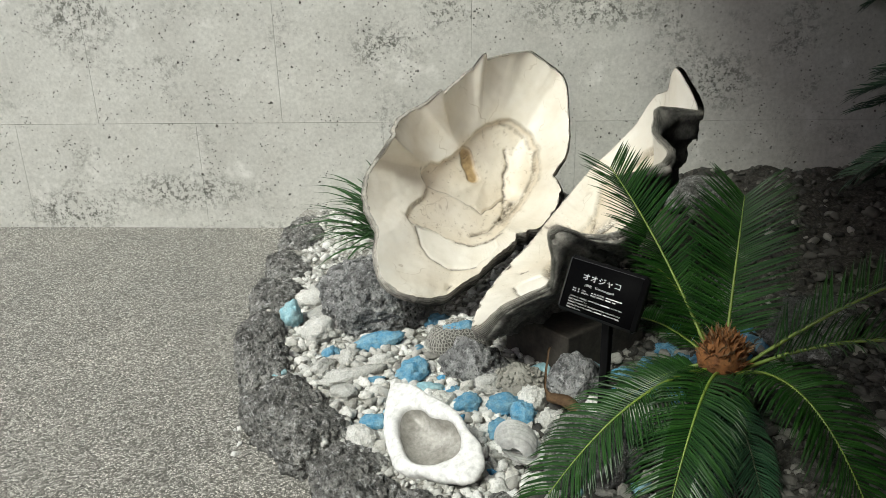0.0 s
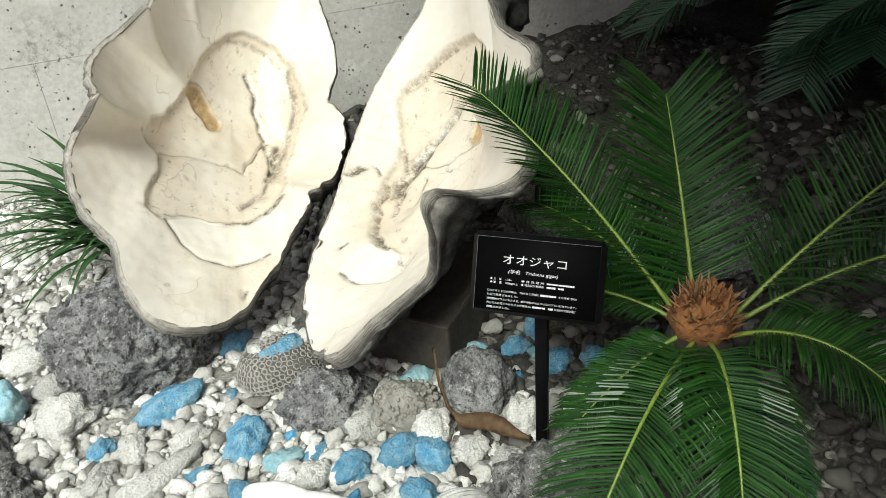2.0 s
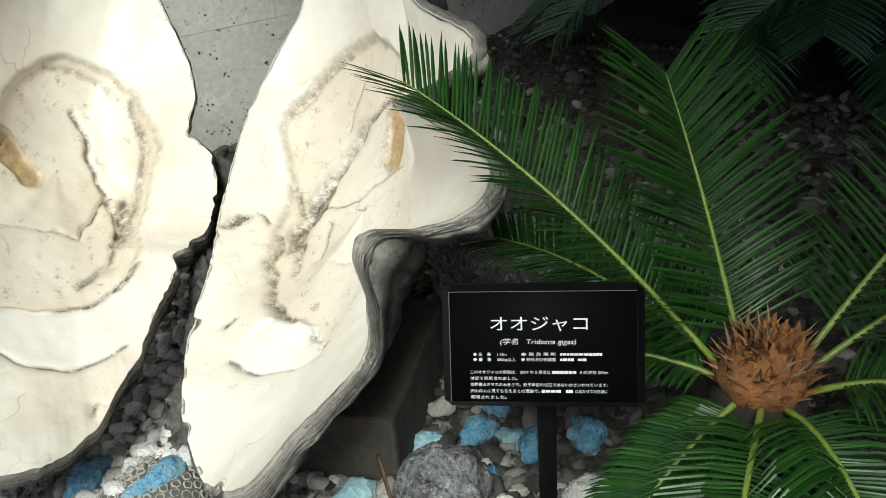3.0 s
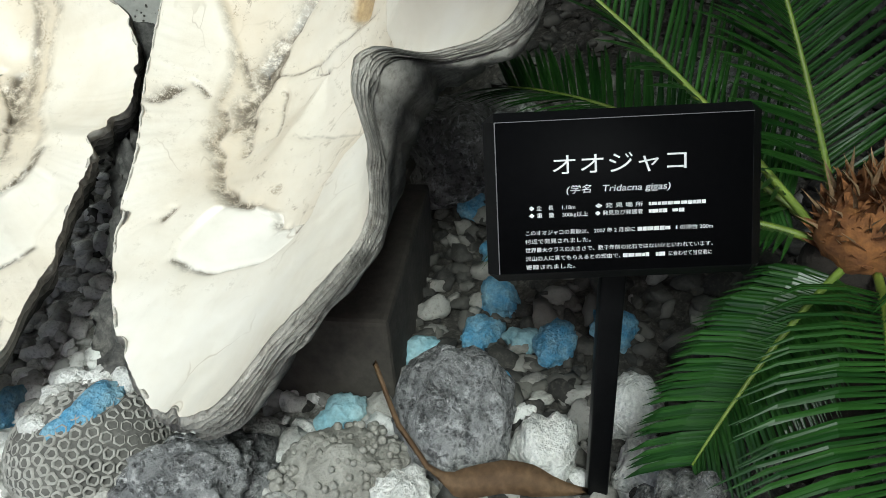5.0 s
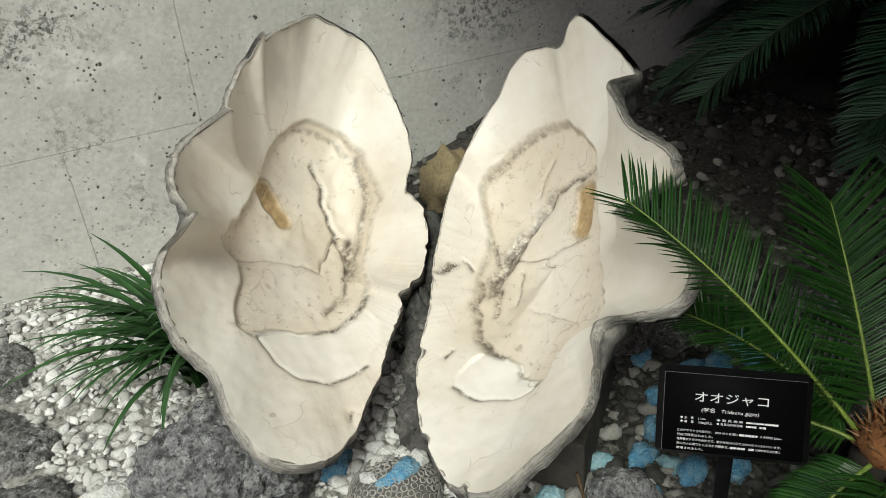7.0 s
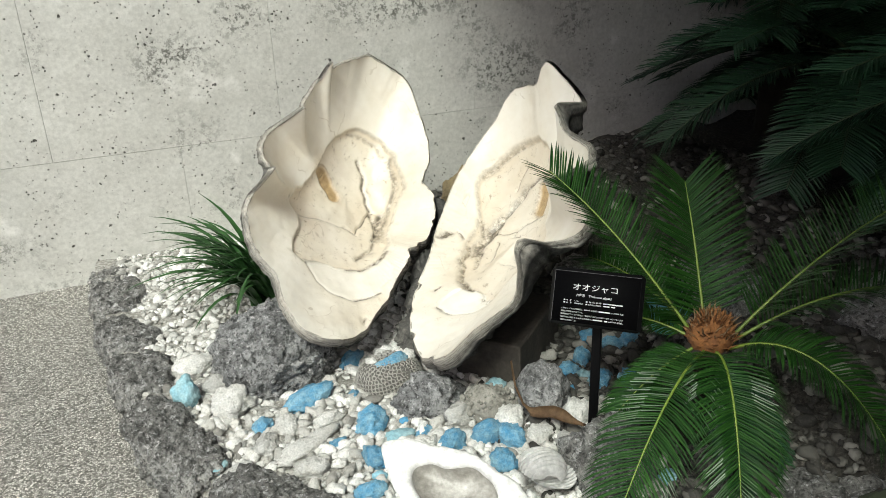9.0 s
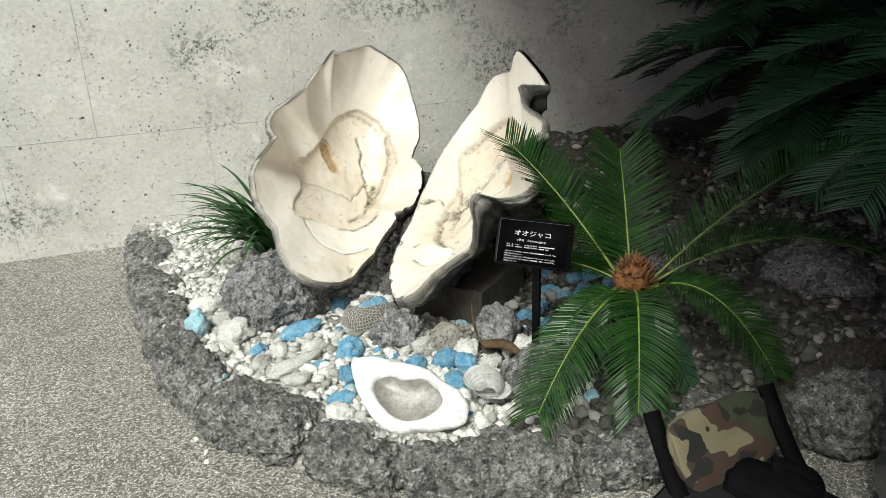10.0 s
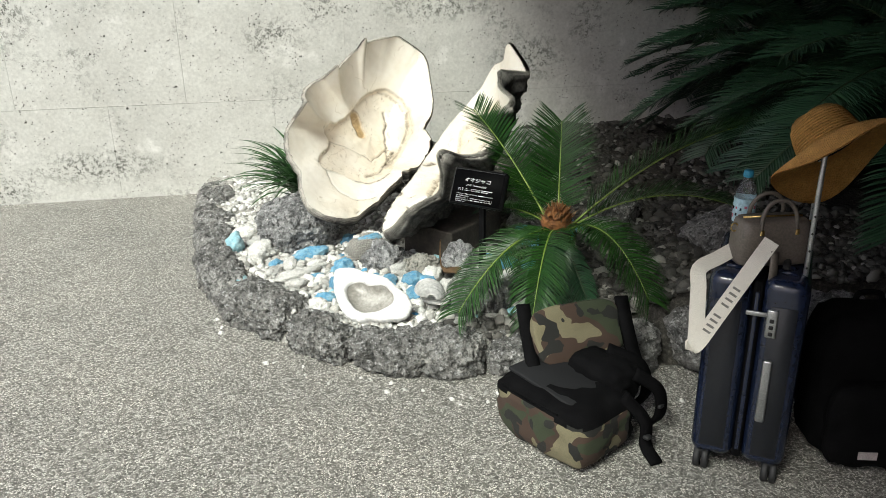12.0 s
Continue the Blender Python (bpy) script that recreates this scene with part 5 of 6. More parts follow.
def build_small_palm():
    palm = thing("sago_palm", pose(0, 0, 0), "small green sago palm with rusty scaly crown", "palm")
    c = Vector((0.892, 2.100, 0.43))
    # tip, arch, twist, length of leaflets, droop
    fronds = [((0.637, 2.585, 0.83), 0.07, -6, 0.165, 0.04), ((0.985, 2.39, 0.80), 0.04, 0, 0.190, 0.06), ((1.58, 2.00, 0.83), 0.12, -12, 0.215, 0.10), ((1.58, 1.80, 0.53), 0.22, -6, 0.20, 0.20), ((1.12, 1.67, 0.27), 0.24, 0, 0.165, 0.30),
              ((0.685, 1.71, 0.22), 0.20, 0, 0.155, 0.32), ((0.428, 1.835, 0.205), 0.16, 0, 0.165, 0.28), ((0.77, 2.56, 0.53), 0.08, -10, 0.115, 0.12), ((0.66, 2.42, 0.41), 0.07, 0, 0.11, 0.25), ((0.61, 2.12, 0.27), 0.05, 0, 0.11, 0.3)]
    for i, (tip, arch, tw, leaf, droop) in enumerate(fronds):
        t = Vector(tip)
        d = (t - c)
        d.z = 0
        base = c + d.normalized() * 0.05 + Vector((0, 0, -0.005))
        frond(palm, base, t, arch, leaf, 66, 300 + i, twist=tw, width=0.0029, droop=droop)
    # old leaves hanging under the crown, in the green toned for shade
    for i, tip in enumerate(((0.80, 1.83, 0.16), (0.95, 1.84, 0.18))):
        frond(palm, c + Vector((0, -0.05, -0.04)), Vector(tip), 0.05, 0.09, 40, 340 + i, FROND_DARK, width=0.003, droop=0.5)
    # trunk and crown of woolly scales
    z0 = bed_height(0.885, 2.105) - 0.03
    bm = tube([(0.885, 2.105, z0), (0.885, 2.105, z0 + 0.1), (0.885, 2.105, 0.40), (0.885, 2.105, 0.44)], [0.075, 0.07, 0.066, 0.05], 18)
    part("trunk", bm, TRUNK, palm)
    bm = stone((0.060, 0.060, 0.058), 200, 0.1, 3, 0.1)
    bmesh.ops.translate(bm, vec=(0.885, 2.105, 0.445), verts=bm.verts)
    crown = part("crown", bm, CONE, palm, "rusty brown woolly crown")
    rng = random.Random(8)
    for mat, n, name in ((CONE, 250, "scale"), (SPINE, 90, "spine")):
        w, L = (0.0085, 0.036) if name == "scale" else (0.0035, 0.050)
        bm = bmesh.new()
        v = [bm.verts.new(q) for q in ((-w, 0, 0), (w, 0, 0), (w * 0.8, 0.003, L * 0.5), (0, 0, L), (-w * 0.8, 0.003, L * 0.5), (0, 0.006, L * 0.4))]
        for a, b in ((0, 1), (1, 2), (2, 3), (3, 4), (4, 0)):
            bm.faces.new((v[a], v[b], v[5]))
        me = mesh_of(name, bm, mat, False)
        for k in range(n):
            a, el = rng.uniform(0, 6.283), rng.uniform(-0.5, 1.5)
            d = Vector((math.cos(a) * math.cos(el), math.sin(a) * math.cos(el), math.sin(el)))
            p = Vector((0.890, 2.102, 0.443)) + Vector((d.x * 0.052, d.y * 0.052, d.z * 0.055))
            up = (d * 0.5 + Vector((0, 0, 0.85)) + Vector((rng.uniform(-.6, .6), rng.uniform(-.6, .6), rng.uniform(-.3, .3)))).normalized()
            ob = new(name, me)
            ob.parent = crown
            ob.matrix_basis = Matrix.Translation(p) @ up.to_track_quat("Z", "Y").to_matrix().to_4x4() @ Matrix.Diagonal((1, 1, rng.uniform(0.6, 1.2), 1))


build_small_palm()


def build_back_palms():
    for k, (x, y, zc, n, reach) in enumerate(((2.72, 3.30, 0.85, 50, 1.05), (2.80, 2.30, 0.95, 40, 1.10), (2.85, 3.9, 1.45, 28, 1.15))):
        palm = thing("large_sago_palm", pose(0, 0, 0), "big dark green sago palm in deep shade", "palm", "dark palms")
        rng = random.Random(40 + k)
        for i in range(n):
            a = 2.39996 * i + k
            el = rng.uniform(-0.45, 0.75)
            L = reach * rng.uniform(0.85, 1.1)
            tip = Vector((x + math.cos(a) * math.cos(el) * L, y + math.sin(a) * math.cos(el) * L, zc + math.sin(el) * L * 0.8 - 0.1))
            if tip.y > 4.25:
                tip.y = 4.25
            if tip.x > 3.7:
                tip.x = 3.7
            tip.z = max(tip.z, 0.35)
            base = (x + math.cos(a) * 0.07, y + math.sin(a) * 0.07, zc)
            # leaflets and stalks take the shade-toned colours
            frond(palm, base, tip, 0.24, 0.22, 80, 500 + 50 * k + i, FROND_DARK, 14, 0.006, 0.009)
        part("trunk", tube([(x, y, 0.1), (x, y, zc * 0.6), (x, y, zc + 0.05)], [0.16, 0.14, 0.10], 16), TRUNK, palm)


build_back_palms()


def build_lily():
    ob = thing("strappy_plant", pose(-0.13, 3.48, 0.15), "dark green strap-leaved plant behind the clam", "plant")
    rng = random.Random(21)
    for i in range(78):
        a = rng.uniform(radians(115), radians(255))
        L = rng.uniform(0.36, 0.60)
        el = rng.uniform(0.95, 1.55)
        bm = bmesh.new()
        base = Vector((rng.uniform(-0.06, 0.06), rng.uniform(-0.06, 0.06), 0))
        w = rng.uniform(0.009, 0.016)
        side = Vector((-math.sin(a), math.cos(a), 0))
        p, e = base.copy(), el
        prev = None
        n = 9
        for s in range(n + 1):
            ww = w * (1 - (s / n) ** 2.2) + 0.0004
            cur = (bm.verts.new(p - side * ww), bm.verts.new(p + Vector((0, 0, -ww * 0.5))), bm.verts.new(p + side * ww))
            if prev:
                bm.faces.new((prev[0], prev[1], cur[1], cur[0]))
                bm.faces.new((prev[1], prev[2], cur[2], cur[1]))
            prev = cur
            p = p + Vector((math.cos(a) * math.cos(e), math.sin(a) * math.cos(e), math.sin(e))) * (L / n)
            e -= rng.uniform(0.10, 0.24)
        part("leaf", bm, BLADE, ob)


build_lily()


def build_dry_leaf():
    ob = thing("dry_leaf", pose(0.45, 2.35, 0.15), "curled dry brown leaf on the stones", "leaf")
    way = [Vector(p) for p in ((0.02, 0.16, 0.10), (0.012, 0.137, 0.095), (0.002, 0.09, 0.05), (-0.003, 0.03, 0.022), (0.008, -0.008, 0.02), (0.05, -0.05, 0.028), (0.085, -0.082, 0.022), (0.125, -0.122, 0.006))]
    bm = bmesh.new()
    prev = None
    n = 28
    for s in range(n + 1):
        f = s / n * (len(way) - 1)
        k = min(int(f), len(way) - 2)
        c = way[k].lerp(way[k + 1], smooth(f - k) * 0.4 + (f - k) * 0.6)
        g = s / n
        w = 0.004 + 0.016 * smooth((g - 0.45) / 0.2) * (1 - smooth((g - 0.8) / 0.2))
        side = Vector((0.62, 0.62, 0.48)) if g > 0.5 else Vector((0.9, 0.1, 0.2))
        fold = 0.004 + 0.004 * math.sin(g * 19)
        cur = (bm.verts.new(c + side * w + Vector((0, 0, fold))), bm.verts.new(c), bm.verts.new(c - side * w + Vector((0, 0, fold))))
        if prev:
            bm.faces.new((prev[0], prev[1], cur[1], cur[0]))
            bm.faces.new((prev[1], prev[2], cur[2], cur[1]))
        prev = cur
    bmesh.ops.solidify(bm, geom=bm.faces[:], thickness=0.0015)
    part("blade", bm, DRYLEAF, ob)


build_dry_leaf()


# ---- luggage ----
def ribbon(points, width, thick, across, bm=None):
    """A flat strap along points; across: the direction of its width."""
    bm = bm or bmesh.new()
    pts = [Vector(p) for p in points]
    prev = None
    for i, p in enumerate(pts):
        d = (pts[min(i + 1, len(pts) - 1)] - pts[max(i - 1, 0)]).normalized()
        a = Vector(across[i] if isinstance(across, list) else across)
        a = (a - d * a.dot(d)).normalized()
        n = d.cross(a)
        cur = [bm.verts.new(p + a * sx * width / 2 + n * sn * thick / 2) for sx, sn in ((-1, -1), (1, -1), (1, 1), (-1, 1))]
        if prev:
            for k in range(4):
                bm.faces.new((prev[k], prev[(k + 1) % 4], cur[(k + 1) % 4], cur[k]))
        else:
            bm.faces.new(cur[::-1])
        prev = cur
    bm.faces.new(prev)
    return bm


def curve_points(ctrl, n=8):
    """Smooth points through a few control points."""
    P = [Vector(c) for c in ctrl]
    P = [2 * P[0] - P[1]] + P + [2 * P[-1] - P[-2]]
    out = []
    for i in range(1, len(P) - 2):
        for k in range(n):
            f = k / n
            out.append(0.5 * (2 * P[i] + (P[i + 1] - P[i - 1]) * f + (2 * P[i - 1] - 5 * P[i] + 4 * P[i + 1] - P[i + 2]) * f * f + (3 * P[i] - P[i - 1] - 3 * P[i + 1] + P[i + 2]) * f**3))
    out.append(P[-2])
    return out


CASE_POSE = pose(1.00, 1.04, 0, 0, 0, -33.5)


def build_suitcase():
    # local axes: x across the narrow side, y along the broad side, z up
    ob = thing("suitcase", CASE_POSE, "navy hard-shell suitcase on wheels, handle pulled out", "suitcase")
    D, Wd, z0, z1 = 0.265, 0.42, 0.062, 0.655
    zc, h = (z0 + z1) / 2, z1 - z0
    for nm, x in (("front_shell", 0.060), ("back_shell", D - 0.060)):
        bm = box(0.120, Wd, h, (x, Wd / 2, zc), 0.032, 5)
        sh = part(nm, bm, CASE, ob)
        for k in range(7):
            y = 0.07 + k * 0.047
            part("rib", tube([(x - 0.02, y, z1 - 0.001), (x, y, z1 + 0.003), (x + 0.02, y, z1 - 0.001)], 0.006, 8), CASE, sh)
        # dull flat panel on the narrow side
        part("side_panel", box(0.070, 0.003, h - 0.11, (x, -0.0005, zc - 0.02), 0.001, 1), CASEDARK, sh)
    part("zip", box(0.026, Wd - 0.01, h - 0.02, (D / 2, Wd / 2, zc), 0.008, 2), BLACKCLOTH, ob)
    part("zip_cover", box(0.012, 0.006, h - 0.08, (D / 2, 0.004, zc), 0.002, 2), CASE, ob, "glossy navy zip edge")
    lock = part("lock", box(0.030, 0.012, 0.085, (D / 2 + 0.045, -0.004, z1 - 0.125), 0.004, 2), CHROME, ob)
    part("zip_pull", box(0.060, 0.008, 0.014, (D / 2 + 0.005, -0.006, z1 - 0.10), 0.003, 2), CHROME, lock)
    for k in range(3):
        part("dial", box(0.012, 0.006, 0.012, (D / 2 + 0.045, -0.009, z1 - 0.115 - 0.02 * k), 0.002, 1), RUBBER, lock)
    hd = part("side_handle", box(0.026, 0.016, 0.20, (D / 2 + 0.050, -0.008, zc - 0.04), 0.006, 3), CHROME, ob, "grey side carrying handle")
    top = part("top_handle", tube(curve_points([(D - 0.07, 0.10, z1 - 0.002), (D - 0.07, 0.12, z1 + 0.016), (D - 0.07, 0.30, z1 + 0.016), (D - 0.07, 0.32, z1 - 0.002)], 5), 0.011, 10), RUBBER, ob)
    for y in (0.09, 0.33):
        pole = part("pole", box(0.014, 0.022, 0.37, (D - 0.020, y, z1 + 0.175), 0.004, 2), CHROME, ob)
        for k in range(4):
            part("stud", tube([(D - 0.020, y - 0.013, z1 + 0.02 + 0.05 * k), (D - 0.020, y - 0.0105, z1 + 0.02 + 0.05 * k)], 0.003, 8), RUBBER, pole)
    part("grip", box(0.022, 0.27, 0.026, (D - 0.020, 0.21, z1 + 0.365), 0.008, 3), RUBBER, ob)
    for x in (0.035, D - 0.035):
        for y in (0.04, Wd - 0.04):
            hub = part("wheel_fork", box(0.034, 0.05, 0.05, (x, y, 0.058), 0.010, 2), RUBBER, ob)
            for sx in (-0.012, 0.012):
                bm = lathe([(0.001, -0.010), (0.030, -0.010), (0.034, -0.005), (0.034, 0.005), (0.030, 0.010), (0.001, 0.010)], 22)
                bmesh.ops.transform(bm, matrix=pose(x + sx, y - 0.010, 0.034, 0, 90, 0), verts=bm.verts)
                part("wheel", bm, RUBBER, hub)


build_suitcase()


def build_handbag():
    m = CASE_POSE @ pose(0.140, 0.15, 0.662, 0, 0, 28)
    ob = thing("handbag", m, "small taupe leather bag with cream strap on the suitcase", "handbag")
    bm = bmesh.new()
    rings = []
    for z, s in ((0.0, 0.97), (0.006, 1.0), (0.05, 1.0), (0.09, 0.97), (0.118, 0.86), (0.126, 0.70), (0.128, 0.3)):
        ring = []
        for k in range(40):
            a = 2 * math.pi * k / 40
            x = math.copysign(abs(math.cos(a)) ** 0.4, math.cos(a)) * 0.105 * (s * 0.5 + 0.5)
            y = math.copysign(abs(math.sin(a)) ** 0.4, math.sin(a)) * 0.055 * s
            ring.append(bm.verts.new((x, y, z)))
        rings.append(ring)
    for a, b in zip(rings, rings[1:]):
        for k in range(40):
            bm.faces.new((a[k], a[(k + 1) % 40], b[(k + 1) % 40], b[k]))
    bm.faces.new(rings[0][::-1])
    bm.faces.new(rings[-1])
    body = part("bag_body", bm, TAUPE, ob)
    for y in (-0.045, 0.045):
        hdl = part("bag_handle", tube(curve_points([(-0.05, y, 0.10), (-0.046, y * 0.9, 0.15), (-0.02, y * 0.8, 0.182), (0.02, y * 0.8, 0.182), (0.046, y * 0.9, 0.15), (0.05, y, 0.10)], 6), 0.006, 8), TAUPE, ob)
        for x in (-0.05, 0.05):
            part("buckle", box(0.012, 0.004, 0.016, (x, y * 1.18, 0.098), 0.002, 1), GOLD, hdl)
    part("bag_zip", tube([(-0.085, 0, 0.1285), (0.085, 0, 0.1285)], 0.004, 6), GOLD, ob)
    for x in (-0.108, 0.108):
        part("ring", tube([(x + 0.010 * math.cos(t * 0.55), 0, 0.10 + 0.012 * math.sin(t * 0.55)) for t in range(12)], 0.0022, 6), GOLD, ob)
    # cream shoulder strap: out of the ring, down in a long loop and back up
    inv = m.inverted()
    a, b, c, d = (Vector(p) for p in ((1.160, 1.015, 0.745), (0.925, 0.935, 0.485), (0.985, 1.07, 0.655), (1.12, 1.12, 0.69)))
    ctrl = [a.lerp(b, f) for f in (0, 0.25, 0.5, 0.75, 0.96)] + [b + Vector((-0.006, 0.012, -0.008))] + [b.lerp(c, f) for f in (0.08, 0.4, 0.75)] + [c, c.lerp(d, 0.5), d]
    loop = curve_points([inv @ p for p in ctrl], 5)
    face = inv.to_3x3() @ Vector((-0.73, 0.65, 0.47))
    strap = part("strap", ribbon(loop, 0.043, 0.003, face), CANVAS, ob, "cream webbing strap with grey print", smooth=False)
    for k in range(9):
        if k == 4:
            continue
        i = 9 + k
        p, q = loop[i], loop[i + 1]
        d = (q - p).normalized()
        a = (face - d * face.dot(d)).normalized()
        n = d.cross(a)
        for sgn in (1, -1):
            part("print_bar", ribbon([p + n * 0.0018 * sgn + d * 0.001, p + n * 0.0018 * sgn + d * 0.0075], 0.022, 0.0006, a), PRINT, strap, smooth=False)
    hang = part("leather_tab", ribbon(curve_points([inv @ Vector(p) for p in ((1.165, 1.00, 0.72), (1.158, 0.985, 0.67), (1.155, 0.98, 0.62))], 5), 0.024, 0.004, Vector((0.8, 0.1, 0))), TAUPE, ob)
    part("gold_clasp", box(0.014, 0.008, 0.018, inv @ Vector((1.155, 0.978, 0.612)), 0.002, 1), GOLD, hang)


build_handbag()


def build_bottle():
    m = CASE_POSE @ pose(0.055, 0.30, 0.664)
    ob = thing("water_bottle", m, "clear plastic water bottle with blue cap and label", "bottle")
    prof = [(0.001, 0.0), (0.028, 0.0), (0.032, 0.006), (0.032, 0.05), (0.0315, 0.13), (0.030, 0.145), (0.022, 0.168), (0.0135, 0.183), (0.0125, 0.196)]
    part("bottle_body", lathe(prof, 28), PET, ob, "clear plastic body")
    part("label_wrap", lathe([(0.0327, 0.055), (0.0329, 0.06), (0.0329, 0.125), (0.0327, 0.130)], 28), LABEL, ob, "pale blue paper label")
    rng = random.Random(2)
    for k in range(14):
        a = radians(180 + 25 * (k % 7))
        z = 0.072 + 0.022 * (k // 7) + rng.uniform(0, 0.012)
        c = Vector((0.0333 * math.cos(a), 0.0333 * math.sin(a), z))
        bm = box(0.0008, rng.uniform(0.005, 0.010), rng.uniform(0.006, 0.011), (0, 0, 0), turn=Matrix.Rotation(a, 4, "Z"))
        bmesh.ops.translate(bm, vec=c, verts=bm.verts)
        part("print_bar", bm, LABELRED if k % 2 else CASE, ob, smooth=False)
    part("cap", lathe([(0.001, 0.214), (0.0125, 0.214), (0.0145, 0.211), (0.0148, 0.194), (0.0125, 0.193)], 24), CAP, ob, "blue screw cap")


build_bottle()


def build_hat():
    m = pose(1.315, 1.045, 0.995, -46, -13, 4) @ Matrix.Diagonal((0.93, 0.93, 0.93, 1))
    ob = thing("straw_hat", m, "brown woven straw sun hat hung on the handle", "hat")
    prof = [(0.001, 0.118), (0.035, 0.117), (0.062, 0.108), (0.077, 0.088), (0.084, 0.055), (0.089, 0.022), (0.093, 0.004)]
    bm = bmesh.new()
    rings = []
    n = 80
    for r, z in prof:
        rings.append([bm.verts.new((r * math.cos(2 * math.pi * k / n), 1.08 * r * math.sin(2 * math.pi * k / n), z + 0.006 * noise.noise(Vector((r * 20, math.cos(2 * math.pi * k / n) * 2, math.sin(2 * math.pi * k / n) * 2))))) for k in range(n)])
    for a, b in zip(rings, rings[1:]):
        for k in range(n):
            bm.faces.new((a[k], a[(k + 1) % n], b[(k + 1) % n], b[k]))
    bmesh.ops.solidify(bm, geom=bm.faces[:], thickness=0.004)
    crown = part("hat_crown", bm, STRAW, ob)
    part("sweatband", lathe([(0.0855, 0.002), (0.084, 0.012), (0.081, 0.030)], 40), BLACKCLOTH, crown, "black inner band")
    bm = bmesh.new()
    rings = []
    for j in range(9):
        f = j / 8
        ring = []
        for k in range(n):
            a = 2 * math.pi * k / n
            r = 0.092 + 0.095 * f
            z = 0.004 - 0.055 * f**1.3 + 0.028 * f * math.cos(2 * a + 0.6) + 0.012 * f * math.sin(3 * a)
            ring.append(bm.verts.new((r * math.cos(a), 1.08 * r * math.sin(a), z)))
        rings.append(ring)
    for a, b in zip(rings, rings[1:]):
        for k in range(n):
            bm.faces.new((a[k], a[(k + 1) % n], b[(k + 1) % n], b[k]))
    bmesh.ops.solidify(bm, geom=bm.faces[:], thickness=0.004)
    brim = part("brim", bm, STRAW, ob)
    # rows of braid round crown and brim
    for j in range(1, 17):
        f = j / 17
        pts = []
        for k in range(n + 1):
            a = 2 * math.pi * k / n
            r = 0.092 + 0.095 * f
            z = 0.0065 - 0.055 * f**1.3 + 0.028 * f * math.cos(2 * a + 0.6) + 0.012 * f * math.sin(3 * a)
            pts.append((r * math.cos(a), 1.08 * r * math.sin(a), z))
        part("braid", tube(pts, 0.0026, 5, close=False), STRAW, brim)
    for j in range(1, 12):
        z = 0.008 + 0.0085 * j
        r = 0.0925 - 0.0085 * (z / 0.055) if z < 0.055 else 0.084 - (z - 0.055) * 0.25 - max(z - 0.088, 0) * 0.7
        part("braid", tube([(r * math.cos(2 * math.pi * k / n), 1.08 * r * math.sin(2 * math.pi * k / n), z) for k in range(n + 1)], 0.003, 5, close=False), STRAW, crown)
    part("hat_tag", box(0.012, 0.001, 0.016, (0.02, -0.088, 0.012), 0.0, 1), LETTER, ob, smooth=False)


build_hat()


def cloth_box(sx, sy, sz, seed, bulge=0.12, wrinkle=0.008, cut=14):
    """A soft bag: a box with rounded, bulging and creased sides."""
    bm = bmesh.new()
    bmesh.ops.create_cube(bm, size=2.0)
    bmesh.ops.subdivide_edges(bm, edges=bm.edges[:], cuts=cut, use_grid_fill=True)
    off = Vector((seed * 3.3, seed, 0))
    for v in bm.verts:
        p = v.co.copy()
        q = p / (sum(abs(c) ** 5 for c in p) ** 0.2)
        b = 1 + bulge * (1 - min(1, max(abs(p.x), abs(p.y)) ** 4)) * 0.3
        q = Vector((q.x * sx / 2 * b, q.y * sy / 2 * b, q.z * sz / 2 * b))
        q += p.normalized() * (wrinkle * noise.noise(p * 2.2 + off) + wrinkle * 0.6 * noise.noise(p * 5.5 + off))
        v.co = q
    return bm


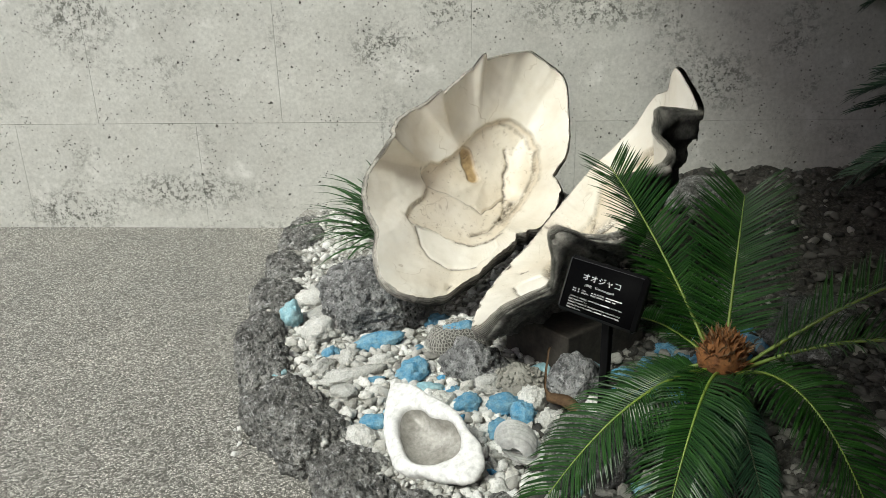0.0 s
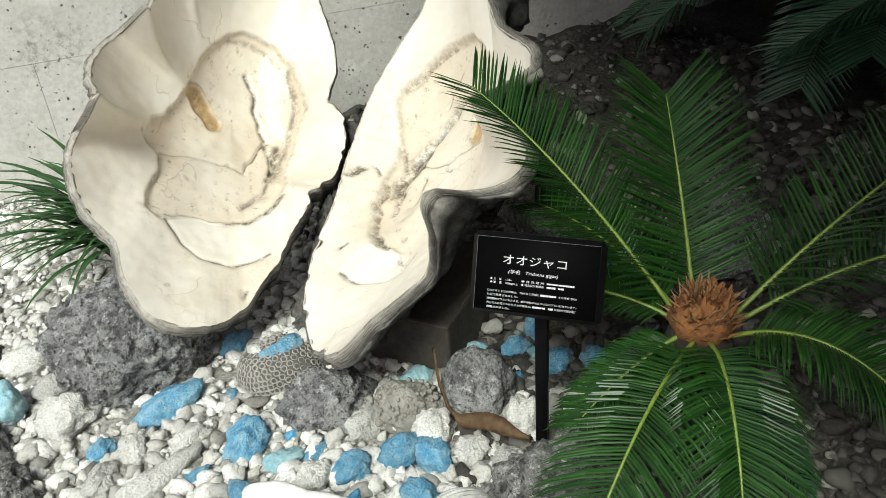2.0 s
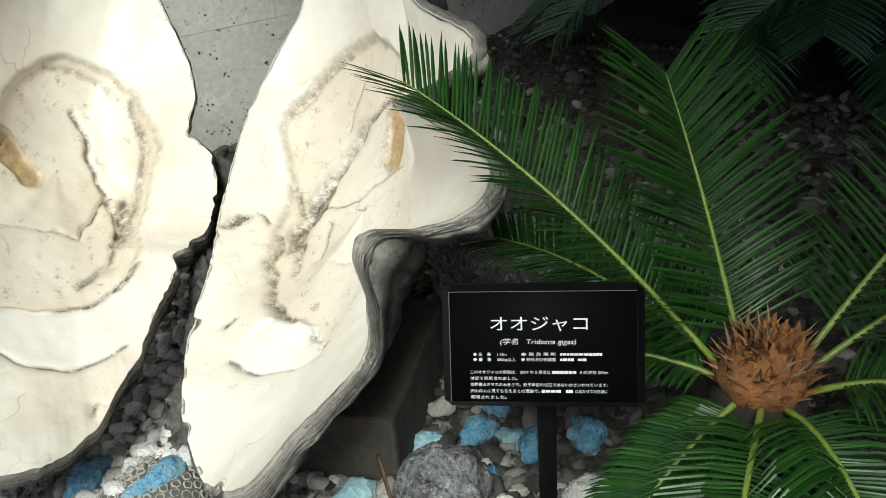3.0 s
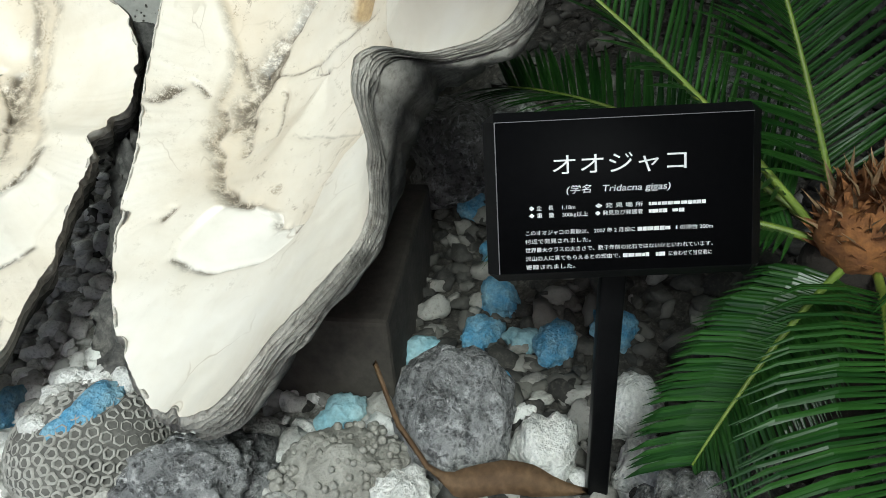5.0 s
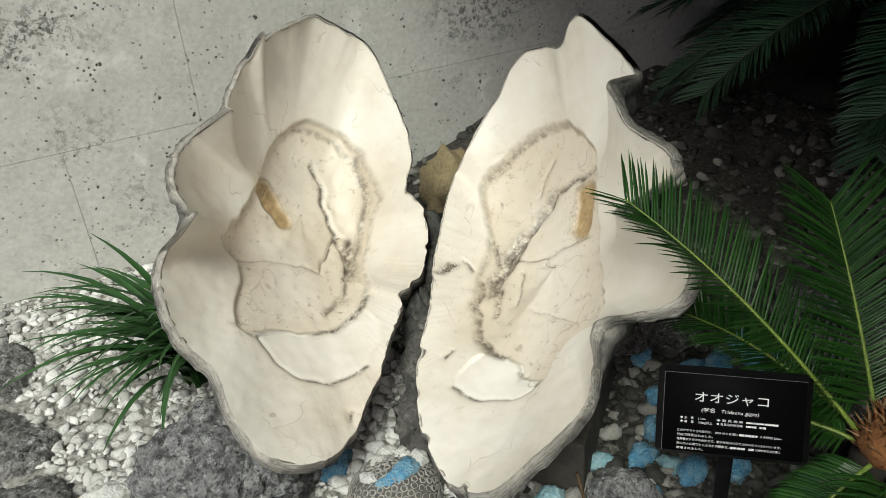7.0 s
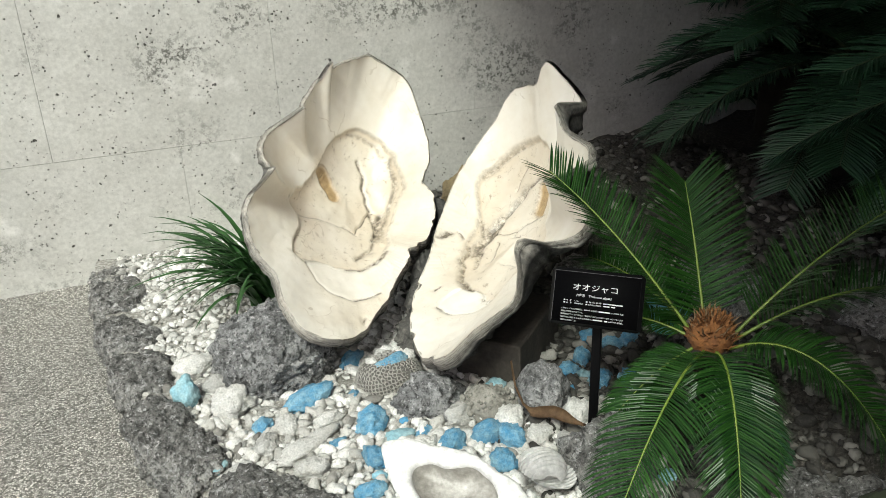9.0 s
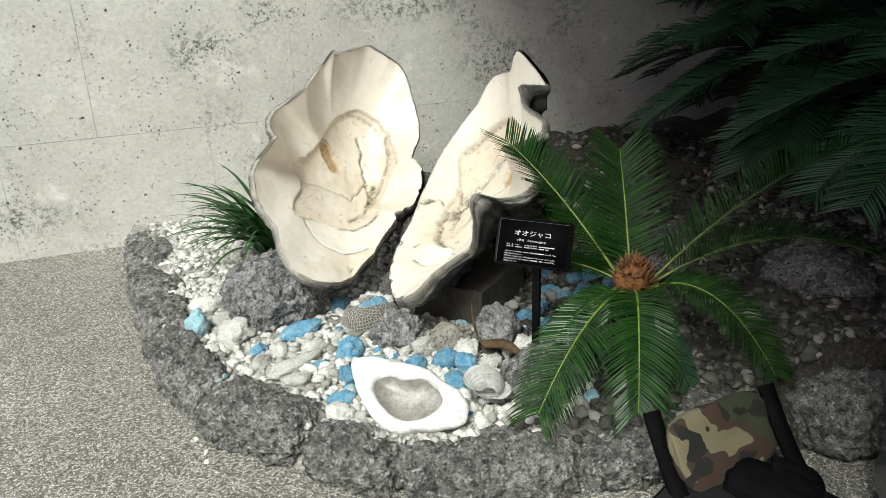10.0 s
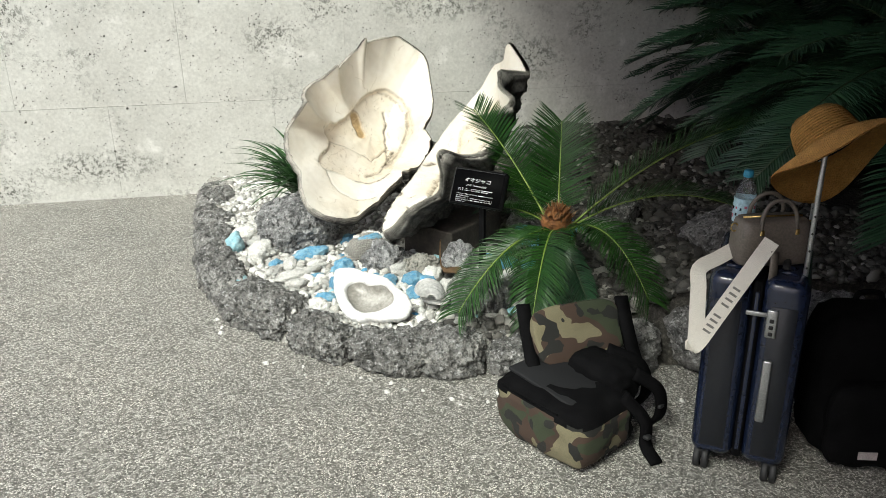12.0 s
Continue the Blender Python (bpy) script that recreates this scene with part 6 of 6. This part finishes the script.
def build_camo_pack():
    ob = thing("camouflage_backpack", pose(0.69, 1.28, 0.0, 0, 0, -60), "camouflage and black backpack lying on the paving", "backpack")
    # the main bag lies on its back, its open black panel up
    bm = cloth_box(0.40, 0.30, 0.20, 1, 0.1, 0.010)
    bmesh.ops.translate(bm, vec=(0.0, -0.02, 0.105), verts=bm.verts)
    for f in bm.faces:
        c = f.calc_center_median()
        f.material_index = 1 if (c.z > 0.165 and c.y > -0.165) or (c.y > 0.06 and c.z > 0.02) else 0
    body = part("bag_body", bm, [CAMO, BLACKCLOTH], ob)
    part("back_panel", box(0.30, 0.20, 0.014, (-0.02, -0.01, 0.205), 0.006, 3, turn=Matrix.Rotation(radians(4), 4, "Y")), GREYCLOTH, ob, "slate padded panel")
    part("piping", tube(curve_points([(-0.15, -0.160, 0.188), (-0.08, -0.164, 0.190), (0.0, -0.164, 0.190), (0.10, -0.160, 0.188)], 5), 0.003, 6), BLACKCLOTH, ob, "dull edge piping")
    # the camouflage flap leans back on the edging rocks
    flap = cloth_box(0.33, 0.045, 0.19, 4, 0.1, 0.006, 12)
    bmesh.ops.transform(flap, matrix=ob.matrix_world.inverted() @ pose(0.77, 1.45, 0.285, -32, 0, 10), verts=flap.verts)
    fl = part("flap", flap, CAMO, ob)
    back = ob.matrix_world.inverted()
    for x in (0.595, 0.945):
        ctrl = [back @ Vector((x, 1.45 + d, z)) for d, z in ((0.07, 0.37), (0.01, 0.30), (-0.05, 0.24), (-0.10, 0.20))]
        part("flap_side", ribbon(curve_points(ctrl, 5), 0.045, 0.016, back.to_3x3() @ Vector((1, 0.2, 0))), BLACKCLOTH, fl)
    hood = cloth_box(0.22, 0.14, 0.13, 7, 0.1, 0.014, 10)
    bmesh.ops.translate(hood, vec=(0.04, 0.12, 0.19), verts=hood.verts)
    part("rolled_panel", hood, BLACKCLOTH, ob)
    for k, ctrl in enumerate(([(0.17, 0.06, 0.20), (0.23, 0.10, 0.12), (0.24, 0.10, 0.04), (0.30, 0.08, 0.010)], [(0.15, 0.14, 0.24), (0.20, 0.20, 0.18), (0.20, 0.22, 0.08), (0.16, 0.20, 0.02)], [(0.02, 0.16, 0.27), (0.10, 0.23, 0.22), (0.12, 0.25, 0.12), (0.08, 0.23, 0.04)])):
        part("shoulder_strap", ribbon(curve_points(ctrl, 7), 0.04, 0.010, Vector((0.3, 1, 0.1))), BLACKCLOTH, ob)
    for p in ((0.24, 0.10, 0.07), (0.20, 0.21, 0.12), (0.11, 0.245, 0.16)):
        part("buckle", box(0.03, 0.024, 0.012, p, 0.004, 2), RUBBER, ob)


build_camo_pack()


def build_black_pack():
    ob = thing("black_backpack", pose(1.56, 1.06, 0.0, 0, 0, -14), "black nylon backpack standing behind the suitcase", "backpack")
    bm = cloth_box(0.34, 0.22, 0.47, 11, 0.12, 0.012)
    bmesh.ops.translate(bm, vec=(0, 0, 0.245), verts=bm.verts)
    part("bag_body", bm, BLACKCLOTH, ob)
    bm = cloth_box(0.28, 0.07, 0.27, 13, 0.1, 0.008)
    bmesh.ops.translate(bm, vec=(0, -0.13, 0.16), verts=bm.verts)
    pk = part("front_pocket", bm, BLACKCLOTH, ob)
    part("woven_tag", box(0.055, 0.003, 0.026, (-0.02, -0.170, 0.075), 0.0, 1), TAG, pk, "pale woven tag", smooth=False)
    part("top_loop", tube(curve_points([(-0.04, 0.05, 0.47), (-0.03, 0.05, 0.51), (0.03, 0.05, 0.51), (0.04, 0.05, 0.47)], 6), 0.009, 8), BLACKCLOTH, ob)
    for k, ctrl in enumerate(([(0.10, -0.06, 0.46), (0.16, -0.16, 0.40), (0.19, -0.17, 0.25), (0.17, -0.13, 0.10)], [(0.05, -0.15, 0.04), (0.09, -0.21, 0.01), (0.16, -0.22, 0.008), (0.20, -0.17, 0.01)])):
        part("shoulder_strap", ribbon(curve_points(ctrl, 7), 0.035, 0.008, Vector((1, 0.3, 0.1))), BLACKCLOTH, ob)


build_black_pack()
